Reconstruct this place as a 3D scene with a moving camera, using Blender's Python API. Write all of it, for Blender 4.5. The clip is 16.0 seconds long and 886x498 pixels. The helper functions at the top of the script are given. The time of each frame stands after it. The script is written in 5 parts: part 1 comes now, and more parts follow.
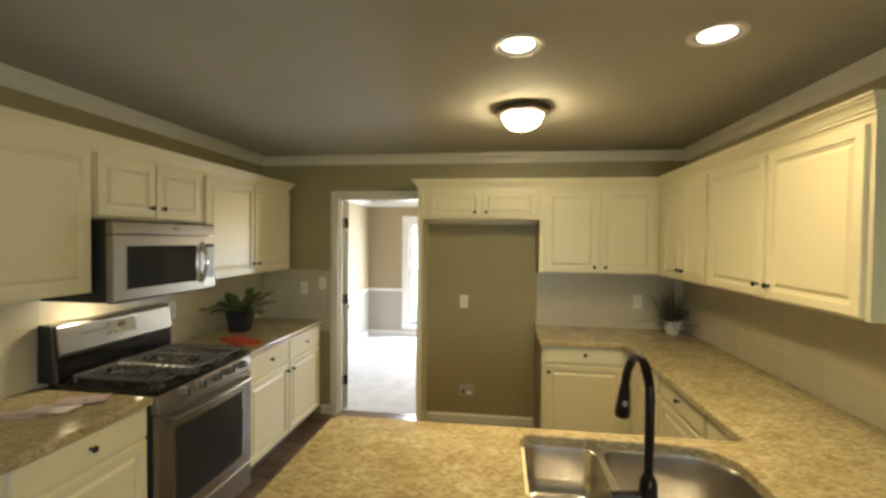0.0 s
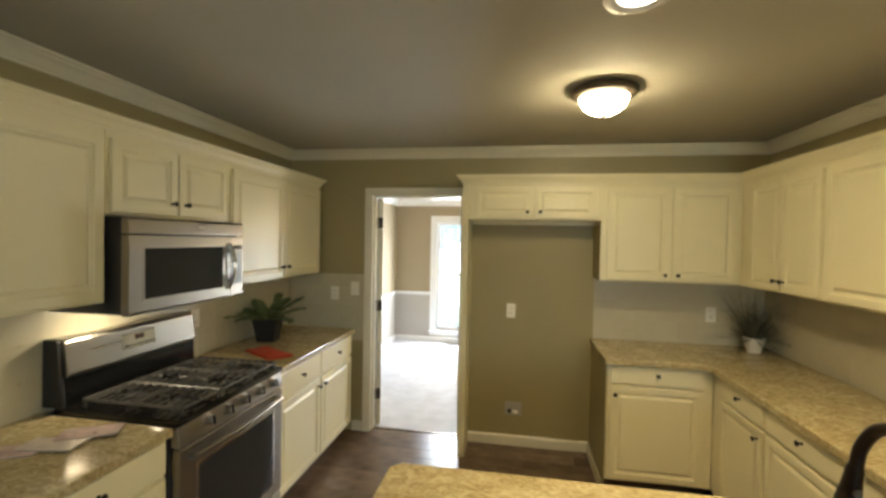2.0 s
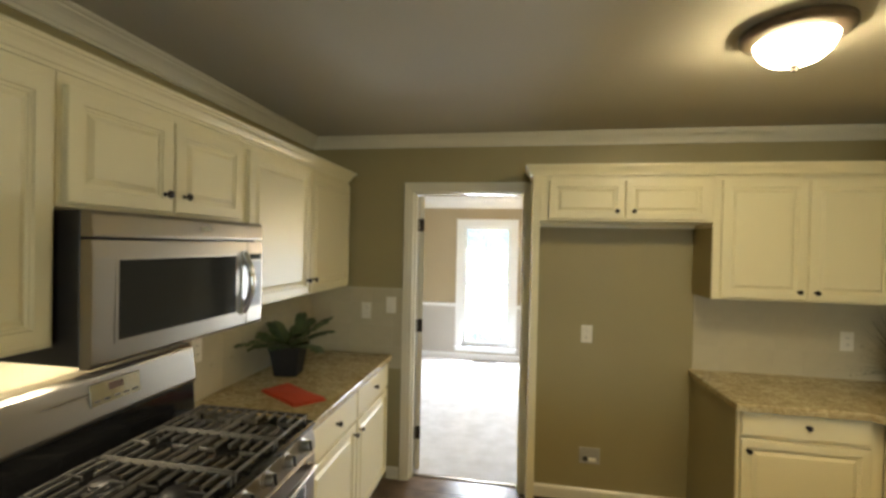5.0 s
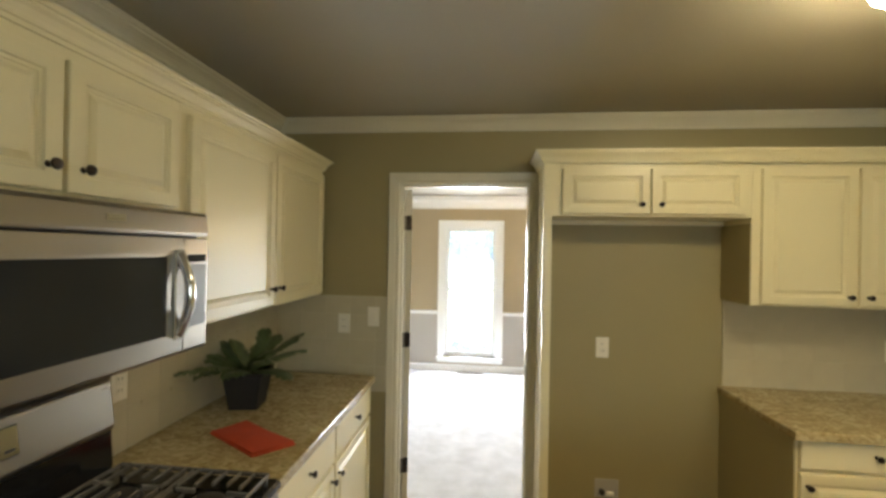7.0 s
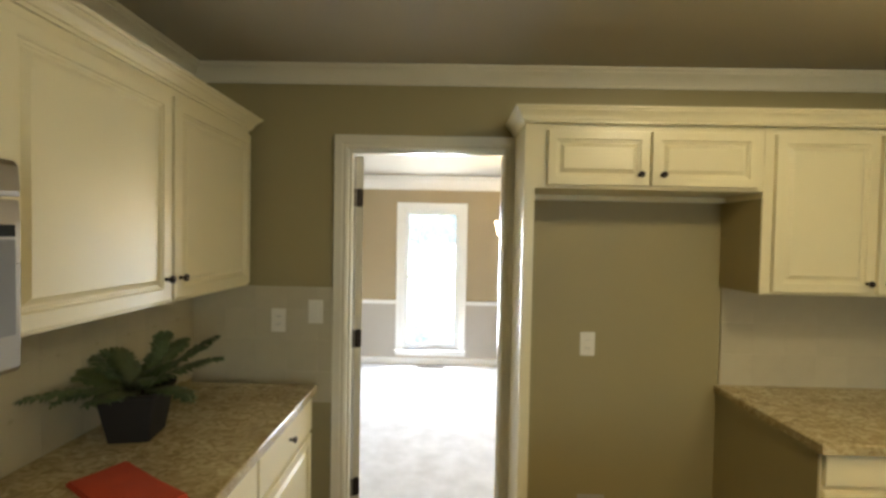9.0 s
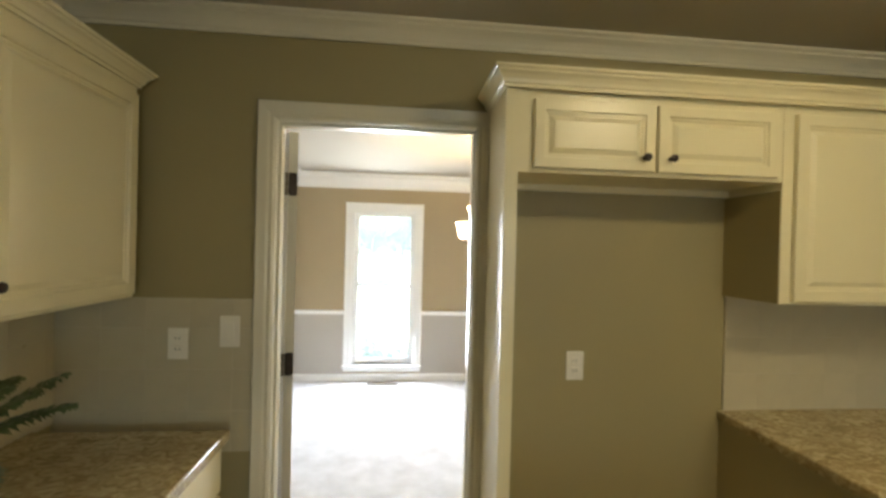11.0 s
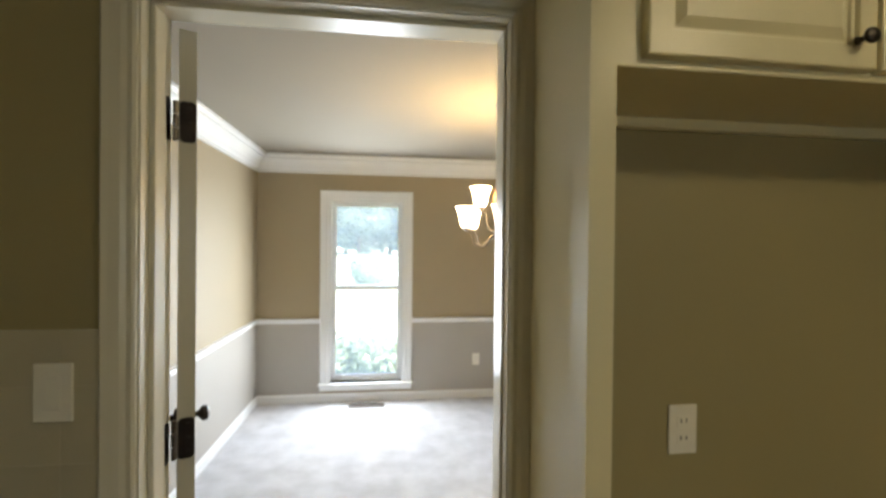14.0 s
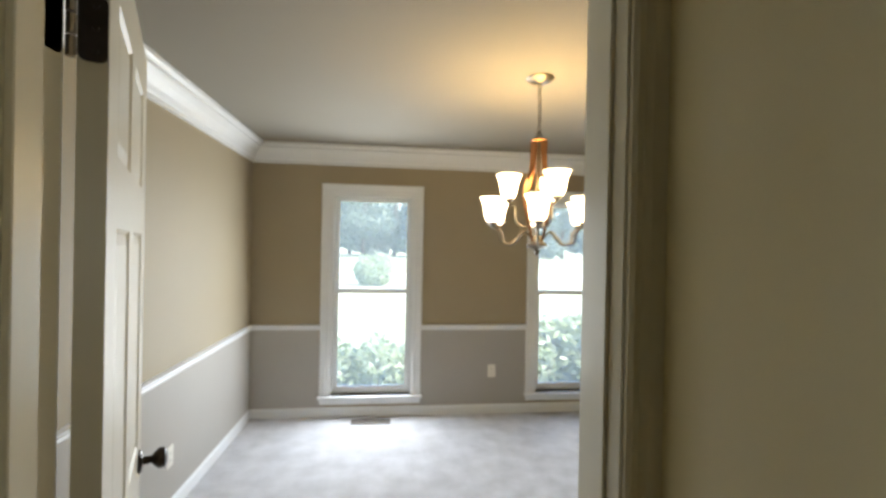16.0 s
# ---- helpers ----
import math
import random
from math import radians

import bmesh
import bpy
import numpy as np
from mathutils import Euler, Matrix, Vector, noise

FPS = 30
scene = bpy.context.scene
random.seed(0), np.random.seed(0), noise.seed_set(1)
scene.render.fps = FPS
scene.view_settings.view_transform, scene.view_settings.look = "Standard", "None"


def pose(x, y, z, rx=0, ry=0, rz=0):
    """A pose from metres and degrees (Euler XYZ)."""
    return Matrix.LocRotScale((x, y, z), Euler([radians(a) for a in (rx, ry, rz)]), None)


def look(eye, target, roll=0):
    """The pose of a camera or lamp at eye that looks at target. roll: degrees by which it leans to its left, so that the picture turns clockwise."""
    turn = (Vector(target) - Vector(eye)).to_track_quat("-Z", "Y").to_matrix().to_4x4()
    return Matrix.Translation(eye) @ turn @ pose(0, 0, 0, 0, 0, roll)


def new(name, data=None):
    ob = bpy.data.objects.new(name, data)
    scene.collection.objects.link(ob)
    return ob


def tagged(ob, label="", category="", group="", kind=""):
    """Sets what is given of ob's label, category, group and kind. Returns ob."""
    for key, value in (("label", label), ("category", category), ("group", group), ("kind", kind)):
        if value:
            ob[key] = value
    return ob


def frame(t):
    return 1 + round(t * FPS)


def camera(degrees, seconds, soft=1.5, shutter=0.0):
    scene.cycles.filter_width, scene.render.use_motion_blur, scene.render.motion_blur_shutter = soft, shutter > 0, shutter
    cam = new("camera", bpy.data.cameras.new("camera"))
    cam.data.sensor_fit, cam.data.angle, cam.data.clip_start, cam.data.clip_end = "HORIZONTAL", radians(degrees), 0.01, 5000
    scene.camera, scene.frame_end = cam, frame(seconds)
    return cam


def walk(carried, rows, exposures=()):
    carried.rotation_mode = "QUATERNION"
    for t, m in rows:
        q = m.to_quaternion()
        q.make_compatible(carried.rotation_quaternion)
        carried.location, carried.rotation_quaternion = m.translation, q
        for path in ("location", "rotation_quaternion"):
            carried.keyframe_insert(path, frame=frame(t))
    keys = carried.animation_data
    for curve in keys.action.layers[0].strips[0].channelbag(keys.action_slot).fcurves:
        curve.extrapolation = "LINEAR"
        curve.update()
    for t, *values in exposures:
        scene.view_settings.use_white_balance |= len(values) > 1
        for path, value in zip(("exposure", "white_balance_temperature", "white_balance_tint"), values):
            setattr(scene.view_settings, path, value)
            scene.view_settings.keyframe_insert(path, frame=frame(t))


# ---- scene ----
cam = camera(91.3, 16.0, soft=3.0)
PATH = [
    (0, (0.195, 0.337, 1.642), (-0.071, 2.318, 1.597), 0.6),
    (0.5, (0.128, 0.417, 1.654), (-0.183, 2.391, 1.582), 1.0),
    (1, (0.057, 0.509, 1.655), (-0.273, 2.48, 1.579), 1.5),
    (1.5, (-0.01, 0.581, 1.652), (-0.344, 2.552, 1.594), 1.4),
    (2, (-0.094, 0.66, 1.654), (-0.429, 2.631, 1.609), 1.1),
    (2.5, (-0.179, 0.76, 1.663), (-0.507, 2.733, 1.629), 0.8),
    (3, (-0.246, 0.847, 1.662), (-0.598, 2.816, 1.643), 0.5),
    (3.5, (-0.364, 0.949, 1.655), (-0.723, 2.916, 1.633), 0.9),
    (4, (-0.446, 1.037, 1.656), (-0.796, 3.006, 1.634), 1.1),
    (6.5, (-0.745, 1.571, 1.635), (-1.022, 3.552, 1.619), 1.1),
    (7, (-0.772, 1.655, 1.624), (-0.984, 3.644, 1.628), 1.0),
    (7.5, (-0.783, 1.767, 1.607), (-0.924, 3.762, 1.613), 0.8),
    (8, (-0.779, 1.868, 1.602), (-0.877, 3.866, 1.601), 0.6),
    (8.5, (-0.789, 1.96, 1.594), (-0.857, 3.959, 1.576), 0.7),
    (9, (-0.811, 2.087, 1.588), (-0.835, 4.087, 1.538), 1.1),
    (9.5, (-0.826, 2.189, 1.583), (-0.797, 4.189, 1.532), 1.6),
    (10, (-0.822, 2.282, 1.57), (-0.738, 4.28, 1.54), 1.6),
    (12.5, (-0.845, 2.907, 1.536), (-0.55, 4.885, 1.531), 1.0),
    (13, (-0.83, 3.024, 1.527), (-0.533, 5.002, 1.525), 0.7),
    (13.5, (-0.814, 3.133, 1.519), (-0.531, 5.113, 1.518), 0.7),
    (14, (-0.811, 3.254, 1.511), (-0.561, 5.238, 1.495), 0.6),
    (14.5, (-0.834, 3.39, 1.515), (-0.587, 5.375, 1.479), 1.2),
    (15, (-0.845, 3.481, 1.513), (-0.585, 5.464, 1.491), 1.7),
    (15.5, (-0.851, 3.557, 1.507), (-0.599, 5.541, 1.5), 1.5),
    (16, (-0.846, 3.652, 1.488), (-0.614, 5.638, 1.482), 1.1),
]
walk(cam, [(t, look(eye, target, roll)) for t, eye, target, roll in PATH],
     [(0.0, 4.1), (6.5, 4.15), (10.0, 4.1), (12.5, 3.75), (13.5, 3.5), (14.5, 3.2), (16.0, 2.85)])

# ---- world and lights ----
world = bpy.data.worlds.new("sky")
scene.world = world
world.use_nodes = True
wn = world.node_tree.nodes
sky = wn.new("ShaderNodeTexSky")
sky.sky_type, sky.sun_disc = "NISHITA", False
sky.sun_elevation, sky.sun_rotation = radians(51), radians(105)
world.node_tree.links.new(sky.outputs[0], wn["Background"].inputs[0])
wn["Background"].inputs[1].default_value = 0.11


def lamp(name, kind, m, energy, color, size=0.1, size_y=None, spread=None):
    data = bpy.data.lights.new(name, kind)
    data.energy, data.color = energy, color
    if kind == "AREA":
        data.size = size
        if size_y:
            data.shape, data.size_y = "RECTANGLE", size_y
        else:
            data.shape = "DISK"
        if spread:
            data.spread = radians(spread)
    elif kind == "SUN":
        data.angle = radians(size)
    else:
        data.shadow_soft_size = size
    ob = new(name, data)
    ob.matrix_basis = m
    return ob


DAY_Y = 7.44
WARM = (1.0, 0.79, 0.45)
COOL = (0.87, 0.935, 1.0)
lamp("sun", "SUN", look((0, 0, 0), (-0.60, 0.16, -0.78)), 3.0, (1.0, 0.96, 0.88), 0.5)
# daylight in the window openings
lamp("window_light", "AREA", look((-1.01, DAY_Y, 1.08), (-1.01, 5, 0.9)), 6.5, COOL, 0.6, 1.6)
lamp("window_light", "AREA", look((0.82, DAY_Y, 1.08), (0.82, 5, 0.9)), 2.1, COOL, 0.6, 1.6, spread=112)
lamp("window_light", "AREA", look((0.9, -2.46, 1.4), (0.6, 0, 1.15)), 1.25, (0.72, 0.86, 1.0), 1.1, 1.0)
# electric light: two downlights, the chandelier, the cooktop light under the microwave
lamp("downlight_bulb", "AREA", look((0.25, 2.05, 2.372), (0.25, 2.12, 0)), 0.60, WARM, 0.11, spread=122)
lamp("downlight_bulb", "AREA", look((0.96, 2.04, 2.372), (0.96, 2.12, 0)), 0.44, WARM, 0.11, spread=132)
lamp("chandelier_bulb", "AREA", look((-0.128, 5.75, 1.80), (-0.128, 5.76, 2.3)), 1.7, (1.0, 0.66, 0.24), 0.42)
lamp("cooktop_bulb", "AREA", look((-1.86, 2.36, 1.305), (-1.95, 2.36, 0.9)), 0.15, (1.0, 0.86, 0.6), 0.09)

# ---- materials ----


def material(name, color, rough=0.5, metal=0.0, vary=0.06, scale=4.0, bump=0.0, bump_scale=60.0, coat=0.0, rvary=0.08, island=False, random_piece=0.0, emit=None, strength=0.0):
    m = bpy.data.materials.new(name)
    m.use_nodes = True
    nt = m.node_tree
    b = nt.nodes["Principled BSDF"]
    b.inputs["Roughness"].default_value, b.inputs["Metallic"].default_value = rough, metal
    b.inputs["Base Color"].default_value = (*color, 1)
    if coat:
        b.inputs["Coat Weight"].default_value, b.inputs["Coat Roughness"].default_value = coat, 0.12
    if emit:
        b.inputs["Emission Color"].default_value, b.inputs["Emission Strength"].default_value = (*emit, 1), strength
    tc = nt.nodes.new("ShaderNodeTexCoord")
    if vary:
        big = nt.nodes.new("ShaderNodeTexNoise")
        big.inputs["Scale"].default_value, big.inputs["Detail"].default_value = scale, 6
        nt.links.new(tc.outputs["Object"], big.inputs["Vector"])
        ramp = nt.nodes.new("ShaderNodeValToRGB")
        ramp.color_ramp.elements[0].position, ramp.color_ramp.elements[1].position = 0.3, 0.7
        ramp.color_ramp.elements[0].color = (*[c * (1 - vary) for c in color], 1)
        ramp.color_ramp.elements[1].color = (*[min(1, c * (1 + vary)) for c in color], 1)
        nt.links.new(big.outputs[0], ramp.inputs[0])
        out = ramp.outputs[0]
        if random_piece:
            info = nt.nodes.new("ShaderNodeObjectInfo")
            hsv = nt.nodes.new("ShaderNodeHueSaturation")
            mr = nt.nodes.new("ShaderNodeMapRange")
            mr.inputs["To Min"].default_value, mr.inputs["To Max"].default_value = 1 - random_piece, 1 + random_piece
            nt.links.new(info.outputs["Random"], mr.inputs["Value"])
            nt.links.new(mr.outputs[0], hsv.inputs["Value"])
            nt.links.new(out, hsv.inputs["Color"])
            out = hsv.outputs[0]
        nt.links.new(out, b.inputs["Base Color"])
        rr = nt.nodes.new("ShaderNodeMapRange")
        rr.inputs["To Min"].default_value, rr.inputs["To Max"].default_value = max(0.02, rough - rvary), min(1, rough + rvary)
        nt.links.new(big.outputs[0], rr.inputs["Value"])
        nt.links.new(rr.outputs[0], b.inputs["Roughness"])
    if bump:
        fine = nt.nodes.new("ShaderNodeTexNoise")
        fine.inputs["Scale"].default_value, fine.inputs["Detail"].default_value = bump_scale, 4
        nt.links.new(tc.outputs["Object"], fine.inputs["Vector"])
        bp = nt.nodes.new("ShaderNodeBump")
        bp.inputs["Strength"].default_value, bp.inputs["Distance"].default_value = bump, 0.004
        nt.links.new(fine.outputs[0], bp.inputs["Height"])
        nt.links.new(bp.outputs[0], b.inputs["Normal"])
    return m


def granite_material():
    m = material("granite", (0.42, 0.31, 0.17), 0.12, vary=0.0)
    nt = m.node_tree
    b = nt.nodes["Principled BSDF"]
    tc = [n for n in nt.nodes if n.type == "TEX_COORD"][0]
    mapping = nt.nodes.new("ShaderNodeMapping")
    mapping.inputs["Scale"].default_value = (0.7, 1.0, 1.0)
    nt.links.new(tc.outputs["Object"], mapping.inputs["Vector"])
    n1 = nt.nodes.new("ShaderNodeTexNoise")
    n1.inputs["Scale"].default_value, n1.inputs["Detail"].default_value, n1.inputs["Distortion"].default_value = 34, 6, 1.6
    nt.links.new(mapping.outputs[0], n1.inputs["Vector"])
    r1 = nt.nodes.new("ShaderNodeValToRGB")
    e = r1.color_ramp.elements
    e[0].position, e[0].color = 0.20, (0.225, 0.18, 0.095, 1)
    e[1].position, e[1].color = 0.80, (0.59, 0.515, 0.32, 1)
    for p, c in ((0.41, (0.355, 0.285, 0.145, 1)), (0.52, (0.435, 0.36, 0.20, 1)), (0.62, (0.52, 0.44, 0.265, 1))):
        el = e.new(p)
        el.color = c
    nt.links.new(n1.outputs[0], r1.inputs[0])
    n2 = nt.nodes.new("ShaderNodeTexNoise")
    n2.inputs["Scale"].default_value, n2.inputs["Detail"].default_value = 5.5, 5
    nt.links.new(tc.outputs["Object"], n2.inputs["Vector"])
    r2 = nt.nodes.new("ShaderNodeValToRGB")
    r2.color_ramp.elements[0].position, r2.color_ramp.elements[0].color = 0.35, (0.82, 0.78, 0.72, 1)
    r2.color_ramp.elements[1].position, r2.color_ramp.elements[1].color = 0.65, (1.0, 1.0, 1.0, 1)
    nt.links.new(n2.outputs[0], r2.inputs[0])
    mix = nt.nodes.new("ShaderNodeMix")
    mix.data_type, mix.blend_type = "RGBA", "MULTIPLY"
    mix.inputs[0].default_value = 1.0
    nt.links.new(r1.outputs[0], mix.inputs[6])
    nt.links.new(r2.outputs[0], mix.inputs[7])
    nt.links.new(mix.outputs[2], b.inputs["Base Color"])
    return m


def carpet_material():
    m = material("carpet", (0.57, 0.57, 0.59), 0.95, vary=0.13, scale=7.0, bump=0.9, bump_scale=420.0, rvary=0.03)
    return m


def steel_material(name, color, rough, stretch):
    m = material(name, color, rough, 1.0, vary=0.0)
    nt = m.node_tree
    b = nt.nodes["Principled BSDF"]
    tc = [n for n in nt.nodes if n.type == "TEX_COORD"][0]
    mp = nt.nodes.new("ShaderNodeMapping")
    mp.inputs["Scale"].default_value = stretch
    nz = nt.nodes.new("ShaderNodeTexNoise")
    nz.inputs["Scale"].default_value, nz.inputs["Detail"].default_value = 40, 5
    nt.links.new(tc.outputs["Object"], mp.inputs["Vector"])
    nt.links.new(mp.outputs[0], nz.inputs["Vector"])
    mr = nt.nodes.new("ShaderNodeMapRange")
    mr.inputs["To Min"].default_value, mr.inputs["To Max"].default_value = rough - 0.08, rough + 0.1
    nt.links.new(nz.outputs[0], mr.inputs["Value"])
    nt.links.new(mr.outputs[0], b.inputs["Roughness"])
    bp = nt.nodes.new("ShaderNodeBump")
    bp.inputs["Strength"].default_value, bp.inputs["Distance"].default_value = 0.12, 0.001
    nt.links.new(nz.outputs[0], bp.inputs["Height"])
    nt.links.new(bp.outputs[0], b.inputs["Normal"])
    return m


def glass_material(name, rough=0.0, color=(1, 1, 1)):
    m = bpy.data.materials.new(name)
    m.use_nodes = True
    b = m.node_tree.nodes["Principled BSDF"]
    b.inputs["Transmission Weight"].default_value = 1.0
    b.inputs["Roughness"].default_value, b.inputs["IOR"].default_value = rough, 1.05
    b.inputs["Base Color"].default_value = (*color, 1)
    return m


def glare_veil_glass(name, veil):
    """Clear glass with a white glare veil mixed in to pale the view."""
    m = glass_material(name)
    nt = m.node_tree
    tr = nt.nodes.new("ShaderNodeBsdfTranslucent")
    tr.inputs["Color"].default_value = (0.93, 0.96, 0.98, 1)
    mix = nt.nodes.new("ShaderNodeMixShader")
    mix.inputs[0].default_value = veil
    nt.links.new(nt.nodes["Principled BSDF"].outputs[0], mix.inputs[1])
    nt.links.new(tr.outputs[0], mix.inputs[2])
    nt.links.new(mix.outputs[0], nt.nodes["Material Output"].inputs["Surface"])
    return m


def leaf_material(name, color, scale):
    """Thin leaves that let part of the light through."""
    m = material(name, color, 0.5, vary=0.35, scale=scale)
    nt = m.node_tree
    b = nt.nodes["Principled BSDF"]
    tr = nt.nodes.new("ShaderNodeBsdfTranslucent")
    nt.links.new(b.inputs["Base Color"].links[0].from_socket, tr.inputs["Color"])
    add = nt.nodes.new("ShaderNodeAddShader")
    nt.links.new(b.outputs[0], add.inputs[0])
    nt.links.new(tr.outputs[0], add.inputs[1])
    nt.links.new(add.outputs[0], nt.nodes["Material Output"].inputs["Surface"])
    return m


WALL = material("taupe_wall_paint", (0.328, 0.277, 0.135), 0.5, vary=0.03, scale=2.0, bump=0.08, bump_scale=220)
WALL_D = material("tan_wall_paint", (0.35, 0.288, 0.188), 0.6, vary=0.03, scale=2.0, bump=0.08, bump_scale=220)
WALL_L = material("grey_wall_paint", (0.40, 0.375, 0.335), 0.6, vary=0.03, scale=2.0, bump=0.08, bump_scale=220)
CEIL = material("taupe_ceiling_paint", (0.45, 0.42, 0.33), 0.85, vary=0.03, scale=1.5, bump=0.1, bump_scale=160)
# ceiling paint darkened in its colour, since the window lamps over-light the dining room
CEIL_D_MAT = material("ceiling_paint_dimmed", (0.255, 0.228, 0.185), 0.85, vary=0.03, scale=1.5, bump=0.1, bump_scale=160)
TRIM = material("white_trim_paint", (0.70, 0.66, 0.53), 0.3, vary=0.012, scale=2, rvary=0.0, bump=0.03, bump_scale=90)
TRIM_W = material("bright_white_trim", (0.76, 0.77, 0.77), 0.35, vary=0.02, scale=6)
# trim paint with shade put into its colour, for the leaf facing the windows
TRIM_SHADED = material("trim_paint_shaded", (0.54, 0.50, 0.39), 0.35, vary=0.02, scale=3, bump=0.03, bump_scale=90)
CAB = material("cream_cabinet_paint", (0.75, 0.68, 0.45), 0.33, vary=0.012, scale=2, bump=0.03, bump_scale=90, rvary=0.0)
GRANITE = granite_material()
TILE = material("cream_tile_glaze", (0.50, 0.45, 0.315), 0.3, vary=0.05, scale=9, bump=0.06, bump_scale=30, random_piece=0.03)
GROUT = material("grout", (0.50, 0.45, 0.315), 0.9, vary=0.05, scale=30)
WOOD = material("dark_floor_wood", (0.125, 0.085, 0.058), 0.24, vary=0.3, scale=7, bump=0.12, bump_scale=40, random_piece=0.3)
WOOD_GAP = material("floor_joint", (0.012, 0.008, 0.006), 0.8, vary=0.1)
CARPET = carpet_material()
STEEL = steel_material("brushed_steel", (0.33, 0.302, 0.26), 0.30, (1, 0.04, 1))
STEEL_B = material("sink_steel", (0.60, 0.575, 0.54), 0.24, 1.0, vary=0.02, scale=3, rvary=0.03)
CHROME = material("polished_steel", (0.72, 0.72, 0.72), 0.14, 1.0, vary=0.02, scale=20)
BLACK = material("black_enamel", (0.006, 0.006, 0.006), 0.14, vary=0.1, scale=20)
IRON = material("cast_iron", (0.115, 0.11, 0.10), 0.22, 0.3, vary=0.2, scale=60, bump=0.3, bump_scale=250)
DARKBODY = material("dark_grey_metal", (0.014, 0.013, 0.013), 0.42, vary=0.08, scale=20)
DGLASS = material("dark_glass", (0.026, 0.028, 0.030), 0.05, vary=0.0)
DGLASS.node_tree.nodes["Principled BSDF"].inputs["Specular IOR Level"].default_value = 0.3
BRONZE = material("oil_rubbed_bronze", (0.03, 0.022, 0.017), 0.32, 0.7, vary=0.25, scale=40)
COPPER = material("antique_copper", (0.24, 0.115, 0.05), 0.32, 0.85, vary=0.2, scale=25)
PEWTER = material("antique_pewter", (0.20, 0.17, 0.13), 0.35, 0.9, vary=0.2, scale=25)
PLATE = material("white_plastic", (0.80, 0.77, 0.68), 0.35, vary=0.02, scale=20)
SLOT = material("socket_slot", (0.05, 0.045, 0.04), 0.6, vary=0.05)
POT_D = material("dark_pot", (0.010, 0.0085, 0.0075), 0.75, vary=0.2, scale=18, bump=0.1, bump_scale=60)
POT_W = material("white_pot", (0.72, 0.68, 0.58), 0.4, vary=0.05, scale=18)
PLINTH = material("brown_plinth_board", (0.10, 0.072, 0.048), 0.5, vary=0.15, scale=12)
SOIL = material("soil", (0.03, 0.02, 0.013), 0.95, vary=0.3, scale=60, bump=0.8, bump_scale=120)
FERN = material("fern_leaf", (0.10, 0.138, 0.058), 0.38, vary=0.35, scale=16)
GRASSY = material("dusky_grass_blade", (0.065, 0.07, 0.045), 0.6, vary=0.3, scale=16)
RED = material("red_cloth", (0.45, 0.050, 0.014), 0.85, vary=0.12, scale=16, bump=0.5, bump_scale=500)
PAPER = material("magazine_cover", (0.38, 0.27, 0.25), 0.3, vary=0.3, scale=22)
PAPER_W = material("white_paper", (0.48, 0.42, 0.37), 0.35, vary=0.15, scale=22)
BULB = material("lit_opal_glass", (0.9, 0.85, 0.75), 0.4, vary=0.0, emit=(1.0, 0.83, 0.50), strength=4.8)
SHADE = material("lit_frosted_shade", (0.9, 0.85, 0.75), 0.4, vary=0.0, emit=(1.0, 0.78, 0.46), strength=1.2)
CANLIT = material("lit_downlight", (0.9, 0.88, 0.8), 0.4, vary=0.0, emit=(1.0, 0.88, 0.66), strength=0.9)
CANRIM = material("downlight_trim", (0.62, 0.58, 0.5), 0.3, vary=0.03)
BAFFLE = material("downlight_baffle", (0.42, 0.39, 0.33), 0.35, vary=0.05, scale=30)
BRONZE_P = material("brown_bronze_finish", (0.085, 0.062, 0.04), 0.4, 0.3, vary=0.15, scale=30)
DISPLAY = material("dark_display", (0.03, 0.015, 0.008), 0.8, vary=0.0)
# the panes carry daylight glare as a translucent share of the shader
PANE = glare_veil_glass("window_glass", 0.14)
FROST = material("grey_panel", (0.17, 0.165, 0.155), 0.3, vary=0.04, scale=10)
VENT = material("floor_vent_metal", (0.16, 0.14, 0.12), 0.45, 0.5, vary=0.1, scale=30)
LAWN = material("lawn", (0.26, 0.28, 0.19), 0.95, vary=0.3, scale=1.5, bump=0.6, bump_scale=60)
STREET = material("pale_concrete", (0.55, 0.53, 0.48), 0.9, vary=0.1, scale=2, bump=0.2, bump_scale=60)
HEDGE = leaf_material("hedge_leaf", (0.17, 0.20, 0.13), 9)
LEAF = leaf_material("tree_leaf", (0.075, 0.10, 0.078), 3)
BARK = material("bark", (0.10, 0.075, 0.055), 0.9, vary=0.3, scale=12, bump=0.8, bump_scale=40)

# ---- builders ----


def thing(name, at, label, category, group="", kind=""):
    ob = new(name)
    ob.empty_display_size = 0.1
    ob.location = at
    return tagged(ob, label, category, group, kind)


def part(name, bm, mat, parent=None, label="", smooth=False):
    me = bpy.data.meshes.new(name)
    bm.normal_update()
    bm.to_mesh(me)
    bm.free()
    me.materials.append(mat)
    if smooth:
        me.polygons.foreach_set("use_smooth", [True] * len(me.polygons))
        me.set_sharp_from_angle(angle=radians(38))
    ob = new(name, me)
    if parent:
        ob.parent = parent
        ob.matrix_parent_inverse = Matrix.Translation(parent.location).inverted()
    if label:
        tagged(ob, label)
    return ob


def structure(name, bm, mat, label, category, smooth=False):
    return tagged(part(name, bm, mat, None, "", smooth), label, category, "", "structure")


